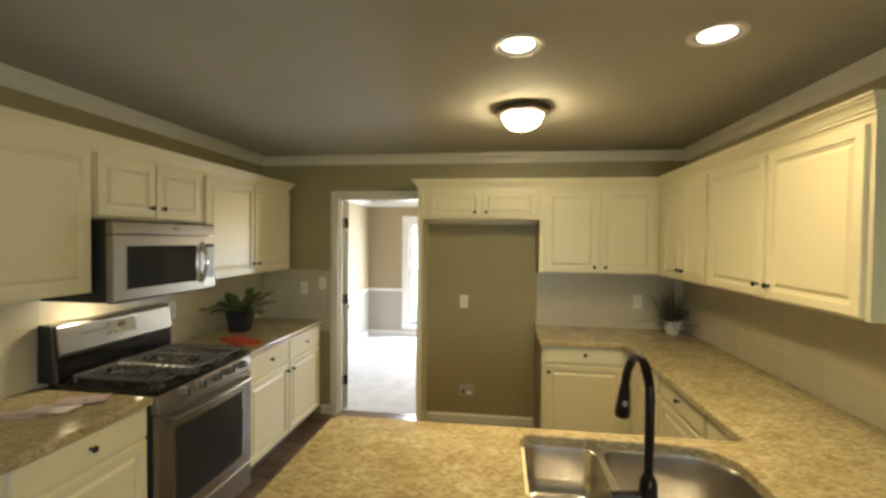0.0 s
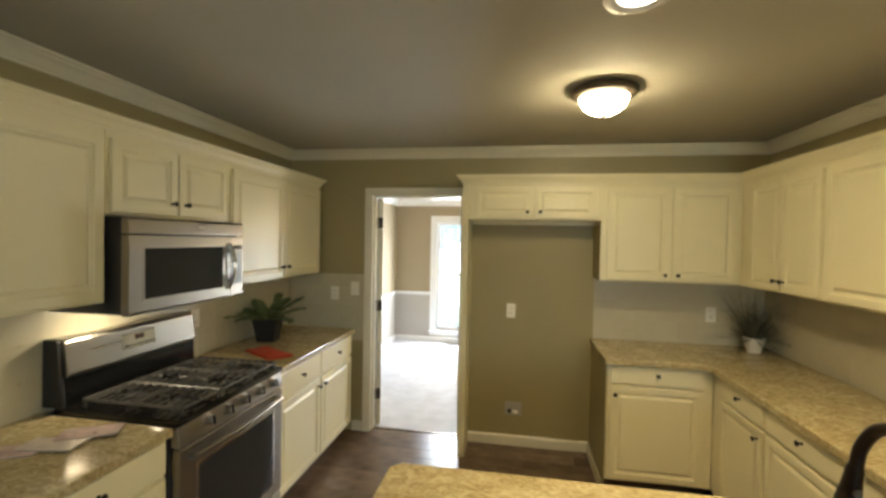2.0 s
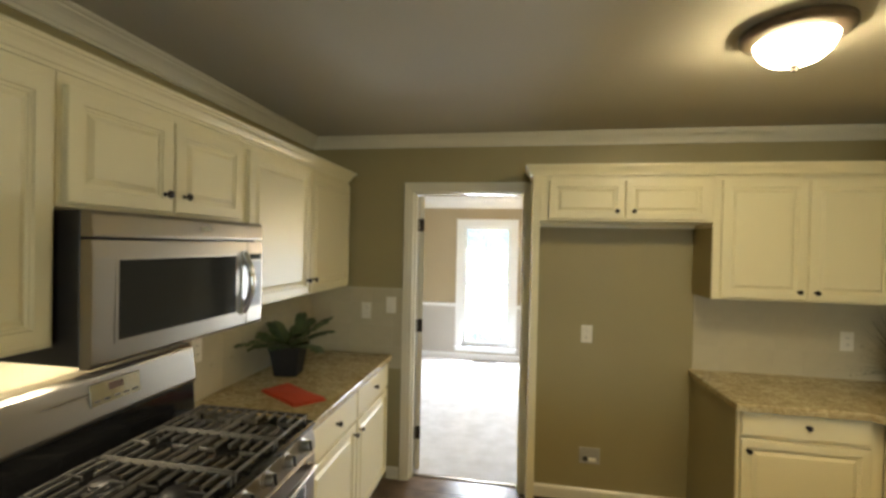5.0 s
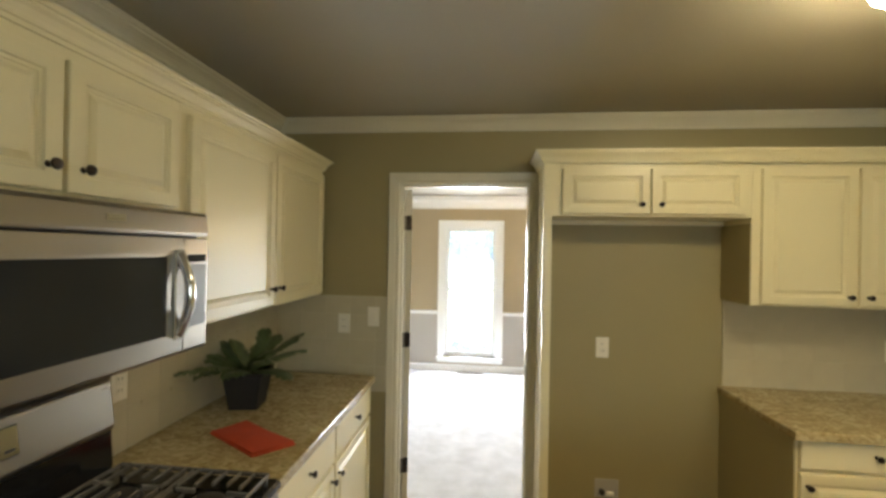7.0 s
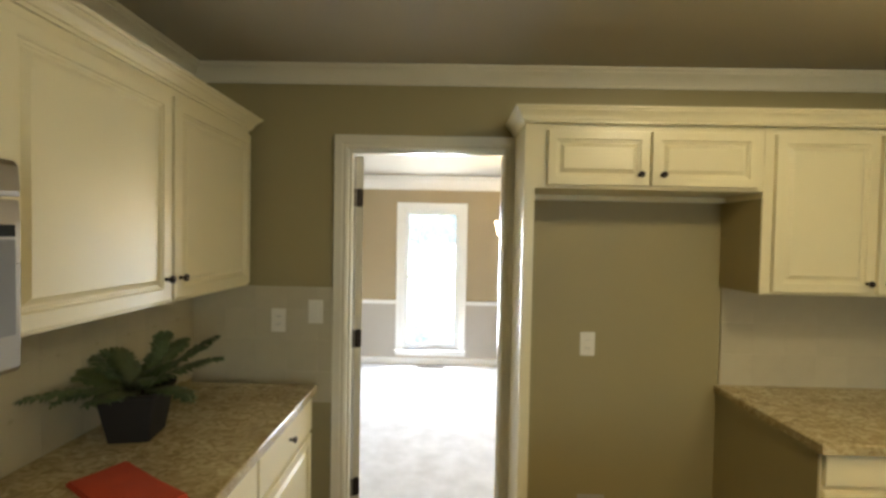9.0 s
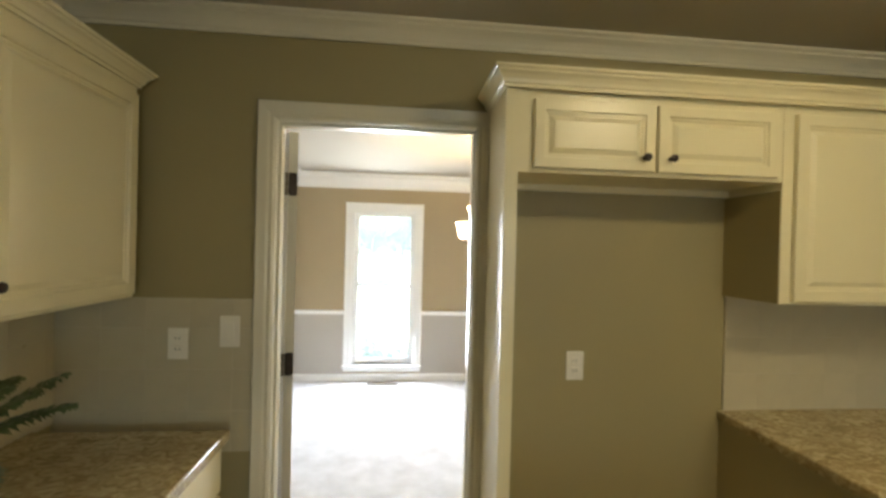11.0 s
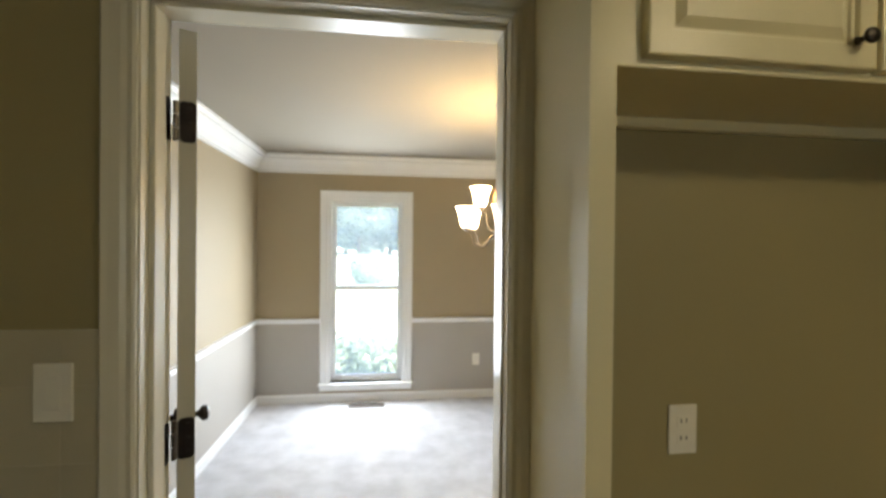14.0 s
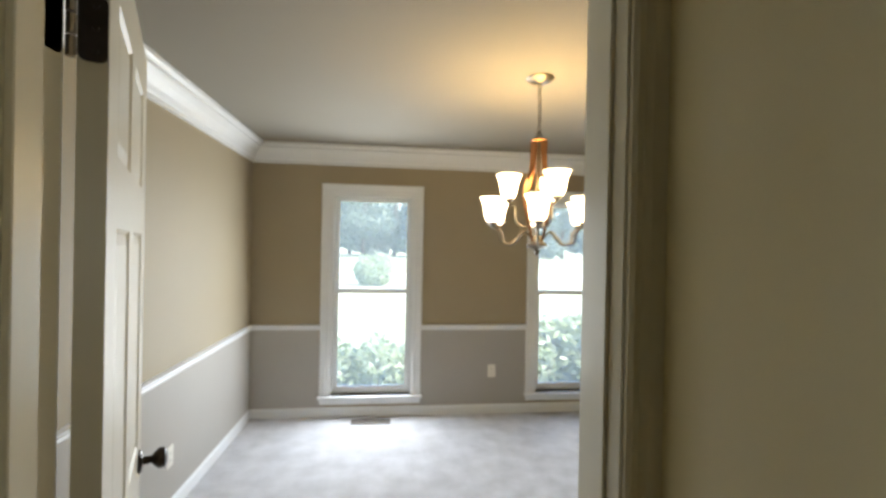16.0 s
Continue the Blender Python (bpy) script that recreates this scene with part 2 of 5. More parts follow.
def add_box(bm, x0, y0, z0, x1, y1, z1, bevel=0.0, seg=1, m=None):
    vs = [bm.verts.new((x, y, z)) for z in (z0, z1) for x, y in ((x0, y0), (x1, y0), (x1, y1), (x0, y1))]
    fs = [bm.faces.new([vs[i] for i in f]) for f in ((3, 2, 1, 0), (4, 5, 6, 7), (0, 1, 5, 4), (1, 2, 6, 5), (2, 3, 7, 6), (3, 0, 4, 7))]
    if bevel:
        out = bmesh.ops.bevel(bm, geom=list({e for f in fs for e in f.edges}), offset=bevel, segments=seg, affect="EDGES", profile=0.5)
        vs = list({v for f in out["faces"] for v in f.verts} | {v for v in vs if v.is_valid})
        vs = list({w for v in vs for f in v.link_faces for w in f.verts})
    if m:
        bmesh.ops.transform(bm, matrix=m, verts=vs)
    return vs


def boxes(*rows, bevel=0.0, m=None):
    bm = bmesh.new()
    for r in rows:
        add_box(bm, *r, bevel=bevel, m=m)
    return bm


def lathe(bm, profile, m=None, seg=20, cap=True):
    """A turned body: profile of (radius, height) round z."""
    rings = []
    for r, z in profile:
        rings.append([bm.verts.new((r * math.cos(2 * math.pi * k / seg), r * math.sin(2 * math.pi * k / seg), z)) for k in range(seg)])
    for a, b in zip(rings, rings[1:]):
        for k in range(seg):
            bm.faces.new((a[k], a[(k + 1) % seg], b[(k + 1) % seg], b[k]))
    if cap:
        bm.faces.new(rings[0][::-1])
        bm.faces.new(rings[-1])
    if m:
        bmesh.ops.transform(bm, matrix=m, verts=[v for ring in rings for v in ring])
    return bm


def tube(bm, pts, radius, seg=10, ends=True):
    """A round bar along points; radius may be a list."""
    pts = [Vector(p) for p in pts]
    rings, side = [], None
    for i, p in enumerate(pts):
        d = (pts[min(i + 1, len(pts) - 1)] - pts[max(i - 1, 0)]).normalized()
        if side is None:
            side = d.orthogonal().normalized()
        side = (side - d * side.dot(d)).normalized()
        up = d.cross(side)
        r = radius[i] if isinstance(radius, (list, tuple)) else radius
        rings.append([bm.verts.new(p + r * (math.cos(2 * math.pi * k / seg) * side + math.sin(2 * math.pi * k / seg) * up)) for k in range(seg)])
    for a, b in zip(rings, rings[1:]):
        for k in range(seg):
            bm.faces.new((a[k], a[(k + 1) % seg], b[(k + 1) % seg], b[k]))
    if ends:
        bm.faces.new(rings[0][::-1])
        bm.faces.new(rings[-1])
    return bm


def smooth_path(pts, n=6):
    """A Catmull-Rom curve through points."""
    p = [Vector(q) for q in pts]
    p = [2 * p[0] - p[1]] + p + [2 * p[-1] - p[-2]]
    out = []
    for i in range(1, len(p) - 2):
        for k in range(n):
            t = k / n
            a, b, c, d = p[i - 1], p[i], p[i + 1], p[i + 2]
            out.append(0.5 * (2 * b + (c - a) * t + (2 * a - 5 * b + 4 * c - d) * t * t + (3 * b - 3 * c + d - a) * t ** 3))
    out.append(p[-2])
    return out


def sweep(profile, path, to3d=lambda a, b, h: (a, b, h), closed=False):
    """A moulding: profile of (out, height), out to the left of the plan path, with mitred corners."""
    bm = bmesh.new()
    n = len(path)
    rings = []
    for i, p in enumerate(path):
        p = Vector(p)
        before = Vector(path[i - 1]) if (i or closed) else None
        after = Vector(path[(i + 1) % n]) if (i < n - 1 or closed) else None
        ns = []
        for a, b in ((before, p), (p, after)):
            if a is not None and b is not None:
                d = (b - a).normalized()
                ns.append(Vector((-d.y, d.x)))
        nn = sum(ns, Vector((0, 0))).normalized()
        k = 1 / max(0.3, nn.dot(ns[0]))
        rings.append([bm.verts.new(to3d(*(p + nn * k * o), h)) for o, h in profile])
    pairs = list(zip(rings, rings[1:])) + ([(rings[-1], rings[0])] if closed else [])
    m = len(profile)
    for a, b in pairs:
        for k in range(m):
            bm.faces.new((a[k], a[(k + 1) % m], b[(k + 1) % m], b[k]))
    if not closed:
        bm.faces.new(rings[0])
        bm.faces.new(rings[-1][::-1])
    bmesh.ops.recalc_face_normals(bm, faces=bm.faces)
    return bm


def plate(outer, holes, z0, z1):
    """A flat slab with holes, from plan outlines."""
    bm = bmesh.new()
    edges = []
    for loop in (outer, *holes):
        vs = [bm.verts.new((x, y, z1)) for x, y in loop]
        edges += [bm.edges.new((vs[i], vs[(i + 1) % len(vs)])) for i in range(len(vs))]
    faces = [g for g in bmesh.ops.triangle_fill(bm, use_beauty=True, use_dissolve=False, edges=edges)["geom"] if isinstance(g, bmesh.types.BMFace)]
    out = bmesh.ops.extrude_face_region(bm, geom=faces)
    bmesh.ops.translate(bm, vec=(0, 0, z0 - z1), verts=[g for g in out["geom"] if isinstance(g, bmesh.types.BMVert)])
    bmesh.ops.recalc_face_normals(bm, faces=bm.faces)
    top = [e for e in bm.edges if len(e.link_faces) == 2 and e.calc_face_angle(0) > 1.0 and all(abs(v.co.z - z1) < 1e-5 for v in e.verts)]
    bmesh.ops.bevel(bm, geom=top, offset=0.006, segments=2, affect="EDGES", profile=0.5)
    return bm


def rounded(x0, y0, x1, y1, radii, n=6):
    """A rounded rectangle, its radii from the lower left corner on, anticlockwise."""
    out = []
    for (cx, cy, a), r in zip(((x0, y0, 180), (x1, y0, 270), (x1, y1, 0), (x0, y1, 90)), radii):
        sx, sy = (1 if cx == x0 else -1), (1 if cy == y0 else -1)
        for k in range(n + 1):
            t = radians(a + 90 * k / n)
            out.append((cx + sx * r + r * math.cos(t), cy + sy * r + r * math.sin(t)))
    return out


def face_matrix(face, where, along, z):
    """Places a front built in (u, out, v): face '+x', '-x' or '-y' says which way it looks."""
    if face == "+x":   # left-hand cabinets; u runs along +y
        return Matrix(((0, 1, 0, where), (1, 0, 0, along), (0, 0, 1, z), (0, 0, 0, 1)))
    if face == "-x":
        return Matrix(((0, -1, 0, where), (1, 0, 0, along), (0, 0, 1, z), (0, 0, 0, 1)))
    return Matrix(((1, 0, 0, along), (0, -1, 0, where), (0, 0, 1, z), (0, 0, 0, 1)))  # '-y'; u along +x


def panel_front(w, h, m, thick=0.019, border=0.055, raised=True):
    """A cabinet door or drawer front with a raised field."""
    bm = bmesh.new()
    add_box(bm, 0, 0, 0, w, thick, h)
    bm.normal_update()
    front = max(bm.faces, key=lambda f: f.calc_center_median().y)
    rim = list(front.edges)
    if raised:
        for inset, depth in ((border, 0), (0.005, -0.007), (0.009, 0.0), (0.004, -0.004), (0.006, 0.0), (0.022, 0.009)):
            bmesh.ops.inset_region(bm, faces=[front], thickness=min(inset, 0.3 * min(w, h)), depth=depth)
    bmesh.ops.bevel(bm, geom=[e for e in rim if e.is_valid], offset=0.004, segments=2, affect="EDGES", profile=0.5)
    bmesh.ops.transform(bm, matrix=m, verts=bm.verts)
    bmesh.ops.recalc_face_normals(bm, faces=bm.faces)
    return bm


def knob_on(parent, m, u, v, thick=0.019):
    bm = bmesh.new()
    turn = m @ Matrix.Translation((u, thick, v)) @ Matrix.Rotation(radians(-90), 4, "X")
    lathe(bm, ((0.008, 0), (0.005, 0.004), (0.005, 0.013), (0.010, 0.016), (0.0135, 0.021), (0.012, 0.026), (0.005, 0.029)), turn, 14)
    bmesh.ops.recalc_face_normals(bm, faces=bm.faces)
    part("knob", bm, BRONZE, parent, "dark bronze knob", True)


def front(parent, name, face, where, u0, u1, z0, z1, knob=None, border=0.055, raised=True):
    m = face_matrix(face, where, u0, z0)
    d = part(name, panel_front(u1 - u0, z1 - z0, m, border=border, raised=raised), CAB, parent)
    if knob:
        knob_on(d, m, knob[0] - u0, knob[1] - z0)
    return d


def wall_x(x0, x1, y0, y1, z0, z1, holes):
    """A wall that runs along y, with openings (y0, z0, y1, z1) in it."""
    bm = bmesh.new()
    at = y0
    for a, b, c, d in sorted(holes):
        add_box(bm, x0, at, z0, x1, a, z1)
        if b > z0:
            add_box(bm, x0, a, z0, x1, c, b)
        add_box(bm, x0, a, d, x1, c, z1)
        at = c
    add_box(bm, x0, at, z0, x1, y1, z1)
    return bm


def wall_y(y0, y1, x0, x1, z0, z1, holes):
    bm = wall_x(y0, y1, x0, x1, z0, z1, holes)
    for v in bm.verts:
        v.co.x, v.co.y = v.co.y, v.co.x
    bmesh.ops.reverse_faces(bm, faces=bm.faces)
    return bm

# ---- plan ----
XL, XR, YF, YD, YB = -2.056, 1.715, 4.184, 4.300, -2.5
CEIL_K, CEIL_D = 2.395, 2.345
DXL, DXR, DY = -2.03, 2.20, 7.485
CT = 0.905        # worktop height, sink side
CTL = 0.893       # worktop height, range side
DOOR_L, DOOR_R, DOOR_H = -1.300, -0.549, 2.010

# ---- the structure ----
floor = structure("floor", boxes((XL, YB, -0.10, XR, YD, -0.012)), WOOD_GAP, "dark brown hardwood floor boards of the kitchen", "floor")
floor_carpet = structure("floor_carpet", boxes((DXL, YD - 0.03, -0.10, DXR, DY, 0.004)), CARPET, "pale grey beige wall-to-wall carpet", "carpet")
ceiling = structure("ceiling", boxes((XL - 0.12, YB - 0.12, CEIL_K, XR + 0.12, YD - 0.05, CEIL_K + 0.12)), CEIL, "taupe painted kitchen ceiling", "ceiling")
ceiling_dining = structure("ceiling_dining", boxes((DXL - 0.12, YD - 0.05, CEIL_D, DXR + 0.12, DY + 0.16, CEIL_D + 0.15)), CEIL_D_MAT, "grey taupe dining room ceiling, its paint dimmed against window light", "ceiling")
wall_west = structure("wall_west", wall_x(XL - 0.12, XL, YB, YF, -0.1, CEIL_K, []), WALL, "taupe painted kitchen wall behind the range", "wall")
wall_east = structure("wall_east", wall_x(XR, XR + 0.12, YB, YF, -0.1, CEIL_K, []), WALL, "taupe painted kitchen wall", "wall")
wall_north = structure("wall_north", wall_y(YF, YD, DXL - 0.15, DXR, -0.1, CEIL_K, [(DOOR_L - 0.016, -0.1, DOOR_R + 0.016, DOOR_H + 0.016)]), WALL, "taupe painted wall with a doorway", "wall")
wall_south = structure("wall_south", wall_y(YB - 0.12, YB, XL - 0.12, XR + 0.12, -0.1, CEIL_K, [(0.3, 0.9, 1.5, 1.9)]), WALL, "taupe painted wall with a wide window opening", "wall")

WINDOWS = ((-1.375, -0.655), (0.454, 1.174))
WZ0, WZ1 = 0.185, 1.945
RAIL = 0.755
wall_dining_north = structure("wall_dining_north", wall_y(DY, DY + 0.14, DXL - 0.12, DXR + 0.12, -0.1, CEIL_D, [(a, WZ0, b, WZ1) for a, b in WINDOWS]), WALL_D, "tan painted dining room wall with two tall windows", "wall")
wall_dining_west = structure("wall_dining_west", wall_x(DXL - 0.12, DXL, YD, DY, -0.1, CEIL_D, []), WALL_D, "tan painted dining room wall", "wall")
wall_dining_east = structure("wall_dining_east", wall_x(DXR, DXR + 0.12, YD, DY, -0.1, CEIL_D, []), WALL_D, "tan painted dining room wall", "wall")
# the lighter paint below the chair rail
bm = bmesh.new()
at = DXL + 0.003
for a, b in WINDOWS:
    add_box(bm, at, DY - 0.003, 0.0, a - 0.075, DY, RAIL + 0.01)
    at = b + 0.075
add_box(bm, at, DY - 0.003, 0.0, DXR - 0.003, DY, RAIL + 0.01)
structure("wall_wainscot", bm, WALL_L, "grey painted wall below the chair rail", "wall")
structure("wall_wainscot", boxes((DXL, YD, 0.0, DXL + 0.003, DY - 0.003, RAIL + 0.01)), WALL_L, "grey painted wall below the chair rail", "wall")

# mouldings
CROWN = ((0, -0.078), (0.010, -0.078), (0.010, -0.066), (0.016, -0.062), (0.022, -0.050), (0.033, -0.036), (0.047, -0.026), (0.054, -0.023), (0.054, -0.016), (0.062, -0.014), (0.068, -0.009), (0.068, 0), (0, 0))
structure("trim_crown", sweep([(o, CEIL_K + h) for o, h in CROWN], [(XL, YB), (XR, YB), (XR, YF), (XL, YF)], closed=True), TRIM, "cream painted crown moulding round the kitchen ceiling", "crown moulding")
structure("trim_crown_dining", sweep([(o * 1.55, CEIL_D + h * 2.12) for o, h in CROWN], [(DXL, YD), (DXR, YD), (DXR, DY), (DXL, DY)], closed=True), TRIM_W, "white crown moulding round the dining room ceiling", "crown moulding")
CHAIR = ((0, 0), (0.010, 0.002), (0.016, 0.012), (0.012, 0.022), (0.024, 0.034), (0.024, 0.044), (0, 0.05))
for path in (((WINDOWS[0][0] - 0.079, DY), (DXL, DY), (DXL, YD)), ((WINDOWS[1][0] - 0.079, DY), (WINDOWS[0][1] + 0.079, DY)), ((DXR, YD), (DXR, DY), (WINDOWS[1][1] + 0.079, DY))):
    structure("trim_chair_rail", sweep([(o, RAIL + h) for o, h in CHAIR], path), TRIM_W, "white chair rail along the dining room wall", "chair rail")
BASE = ((0, 0), (0.013, 0), (0.013, 0.062), (0.009, 0.070), (0.005, 0.082), (0, 0.085))
structure("baseboard_dining", sweep([(o, h + 0.003) for o, h in BASE], [(DXR, YD), (DXR, DY), (DXL, DY), (DXL, YD), (DOOR_L - 0.09, YD)]), TRIM_W, "white baseboard along the dining room carpet", "baseboard")
KBASE = [(0, 0), (0.013, 0), (0.013, 0.066), (0.008, 0.074), (0, 0.082)]
structure("baseboard", sweep(KBASE, [(0.495, YF), (-0.455, YF)]), TRIM, "cream baseboard along the fridge bay wall", "baseboard")
structure("baseboard", sweep(KBASE, [(DOOR_L - 0.075, YF), (-1.46, YF)]), TRIM, "short cream baseboard beside the door casing", "baseboard")
structure("baseboard", boxes((0.482, 3.66, 0.0, 0.496, YF - 0.014, 0.075), bevel=0.003), TRIM, "cream baseboard along the cabinet end", "baseboard")

# the doorway: jamb, stop, casing
jamb = boxes((DOOR_L - 0.016, YF - 0.003, 0.0, DOOR_L, YD + 0.003, DOOR_H + 0.016), (DOOR_R, YF - 0.003, 0.0, DOOR_R + 0.016, YD + 0.003, DOOR_H + 0.016), (DOOR_L, YF - 0.003, DOOR_H, DOOR_R, YD + 0.003, DOOR_H + 0.016),
             (DOOR_L, YF + 0.03, 0.0, DOOR_L + 0.011, YD - 0.042, DOOR_H - 0.011), (DOOR_R - 0.006, YF + 0.03, 0.0, DOOR_R, YD - 0.042, DOOR_H - 0.011), (DOOR_L, YF + 0.03, DOOR_H - 0.011, DOOR_R, YD - 0.042, DOOR_H), bevel=0.0015)
structure("trim_door_jamb", jamb, TRIM, "cream painted door jamb with a stop", "door frame")
CASING = ((0.004, 0), (0.004, 0.010), (0.010, 0.014), (0.020, 0.012), (0.030, 0.016), (0.050, 0.018), (0.062, 0.020), (0.066, 0.016), (0.066, 0))
casing_path = [(DOOR_R, 0.0), (DOOR_R, DOOR_H), (DOOR_L, DOOR_H), (DOOR_L, 0.0)]
structure("trim_door_casing", sweep([(-o, h) for o, h in CASING], casing_path, lambda a, b, h: (a, YF - h, b)), TRIM, "cream painted casing round the doorway", "door casing")
structure("trim_door_casing", sweep([(-o, h) for o, h in CASING], casing_path, lambda a, b, h: (a, YD + h, b)), TRIM_W, "white casing round the doorway", "door casing")
structure("trim_threshold", boxes((DOOR_L, YF + 0.06, -0.012, DOOR_R, YD - 0.028, 0.008), bevel=0.004), PEWTER, "dark metal strip between wood and carpet", "threshold")

# open door leaf, hinged on the dining side
door_1 = thing("door_1", (DOOR_L + 0.012, YD + 0.012, 0.01), "white panelled door standing open into the dining room", "door", kind="structure")
LEAF_M = Matrix.Translation(door_1.location) @ Matrix.Rotation(radians(24.4), 4, "Z")


def leaf():
    bm = bmesh.new()
    add_box(bm, 0.0, 0.0, 0.0, 0.036, 0.725, 1.99)
    for f in [f for f in bm.faces if abs(f.normal.x) > 0.9 or abs(f.calc_center_median().x - 0.018) > 0.017]:
        x = f.calc_center_median().x
        bmesh.ops.delete(bm, geom=[f], context="FACES_ONLY")
    ys, zs = (0, 0.11, 0.325, 0.40, 0.615, 0.725), (0, 0.20, 0.80, 0.93, 1.50, 1.62, 1.87, 1.99)
    for x, s in ((0.0, -1), (0.036, 1)):
        grid = [[bm.verts.new((x, y, z)) for z in zs] for y in ys]
        panels = []
        for i in range(5):
            for k in range(7):
                q = (grid[i][k], grid[i + 1][k], grid[i + 1][k + 1], grid[i][k + 1])
                f = bm.faces.new(q if s > 0 else q[::-1])
                if i in (1, 3) and k in (1, 3, 5):
                    panels.append(f)
        bm.normal_update()
        for f in panels:
            bmesh.ops.inset_region(bm, faces=[f], thickness=0.012, depth=-0.006)
            bmesh.ops.inset_region(bm, faces=[f], thickness=0.03, depth=0.004)
    bmesh.ops.remove_doubles(bm, verts=bm.verts, dist=0.0005)
    bmesh.ops.transform(bm, matrix=LEAF_M, verts=bm.verts)
    bmesh.ops.recalc_face_normals(bm, faces=bm.faces)
    return bm


part("leaf", leaf(), TRIM_SHADED, door_1)
for s in (-1, 1):
    bm = bmesh.new()
    m = LEAF_M @ Matrix.Translation((0.036 if s > 0 else 0.0, 0.665, 0.872)) @ Matrix.Rotation(radians(90 * s), 4, "Y")
    lathe(bm, ((0.031, 0.0), (0.031, 0.004), (0.026, 0.008), (0.011, 0.011), (0.010, 0.030), (0.020, 0.038), (0.028, 0.048), (0.026, 0.062), (0.014, 0.068)), m, 20)
    bmesh.ops.recalc_face_normals(bm, faces=bm.faces)
    part("door_knob", bm, BRONZE, door_1, "dark bronze door knob", True)


def hinge_leaf(bm, w, h, m):
    """A thin plate with round corners, w wide and h high, 3 mm thick, with three screw heads."""
    ring = rounded(0, -h / 2, w, h / 2, (0.010,) * 4, 4)
    lo = [bm.verts.new(m @ Vector((x, 0.0, z))) for x, z in ring]
    hi = [bm.verts.new(m @ Vector((x, -0.003, z))) for x, z in ring]
    bm.faces.new(lo)
    bm.faces.new(hi[::-1])
    for k in range(len(ring)):
        bm.faces.new((lo[k], lo[(k + 1) % len(ring)], hi[(k + 1) % len(ring)], hi[k]))
    for dz in (-0.032, 0.0, 0.032):
        lathe(bm, ((0.0042, 0.0), (0.0038, 0.0012), (0.002, 0.0016)), m @ Matrix.Translation((w * 0.6, -0.003, dz)) @ Matrix.Rotation(radians(90), 4, "X"), 8)


for z in (0.27, 1.05, 1.778):
    bm = bmesh.new()
    hinge_leaf(bm, 0.034, 0.094, LEAF_M @ Matrix.Translation((0.001, 0.0, z)))
    hinge_leaf(bm, 0.038, 0.094, Matrix.Translation((DOOR_L, YD + 0.002, z + 0.01)) @ Matrix.Rotation(radians(-90), 4, "Z"))
    bmesh.ops.recalc_face_normals(bm, faces=bm.faces)
    hg = part("hinge", bm, BRONZE, door_1, "dark bronze butt hinge with rounded corners")
    bm = bmesh.new()
    for k in range(3):
        lathe(bm, ((0.0062, 0), (0.0062, 0.028)), Matrix.Translation((DOOR_L + 0.007, YD + 0.008, z - 0.035 + 0.031 * k)), 10)
    part("pin", bm, PEWTER, hg, "worn bright hinge pin")

# windows of the dining room
WCAS = [(o + 0.0, h) for o, h in ((0.0, 0), (0.0, 0.012), (0.012, 0.016), (0.03, 0.015), (0.05, 0.020), (0.072, 0.022), (0.079, 0.016), (0.079, 0))]


def window_unit(i, a, b):
    w = thing(f"window_{i}", (0.5 * (a + b), DY, WZ0), "white double-hung window in two sashes, glare veil mixed into its glass", "window", kind="structure")
    part("casing", sweep([(-o, h) for o, h in WCAS], [(b, WZ0), (b, WZ1), (a, WZ1), (a, WZ0)], lambda p, q, h: (p, DY - h, q)), TRIM_W, w, "white window casing")
    part("sill", boxes((a - 0.09, DY - 0.045, WZ0 - 0.022, b + 0.09, DY + 0.10, WZ0), bevel=0.004), TRIM_W, w)
    part("apron", boxes((a - 0.075, DY - 0.016, WZ0 - 0.075, b + 0.075, DY, WZ0 - 0.022), bevel=0.003), TRIM_W, w)
    part("window_frame", boxes((a, DY + 0.0, WZ0, a + 0.022, DY + 0.13, WZ1), (b - 0.022, DY, WZ0, b, DY + 0.13, WZ1), (a + 0.022, DY, WZ1 - 0.022, b - 0.022, DY + 0.13, WZ1)), TRIM_W, w)
    mid = 1.09
    for name, z0, z1, y in (("upper_sash", mid - 0.016, WZ1 - 0.022, DY + 0.085), ("lower_sash", WZ0, mid + 0.016, DY + 0.05)):
        s = 0.042
        x0, x1 = a + 0.022, b - 0.022
        rail = 0.032
        bot = 0.065 if name == "lower_sash" else rail
        top = 0.04 if name == "upper_sash" else rail
        sash = part(name, boxes((x0, y, z0, x0 + s, y + 0.032, z1), (x1 - s, y, z0, x1, y + 0.032, z1), (x0 + s, y, z0, x1 - s, y + 0.032, z0 + bot), (x0 + s, y, z1 - top, x1 - s, y + 0.032, z1), bevel=0.003), TRIM_W, w)
        pane = part("pane", boxes((x0 + s - 0.004, y + 0.014, z0 + bot - 0.004, x1 - s + 0.004, y + 0.018, z1 - top + 0.004)), PANE, sash, "window glass with a glare veil mixed in")
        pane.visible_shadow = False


for i, (a, b) in enumerate(WINDOWS):
    window_unit(i + 1, a, b)

# ---- cabinets ----
XU = -1.754      # face of the wall cabinets over the range; doors stand 19 mm proud
ZB_L, ZB_R, ZT = 1.350, 1.377, 2.091


def carcass(parent, x0, y0, z0, x1, y1, z1, label=""):
    return part("body", boxes((x0, y0, z0, x1, y1, z1), bevel=0.002), CAB, parent, label)


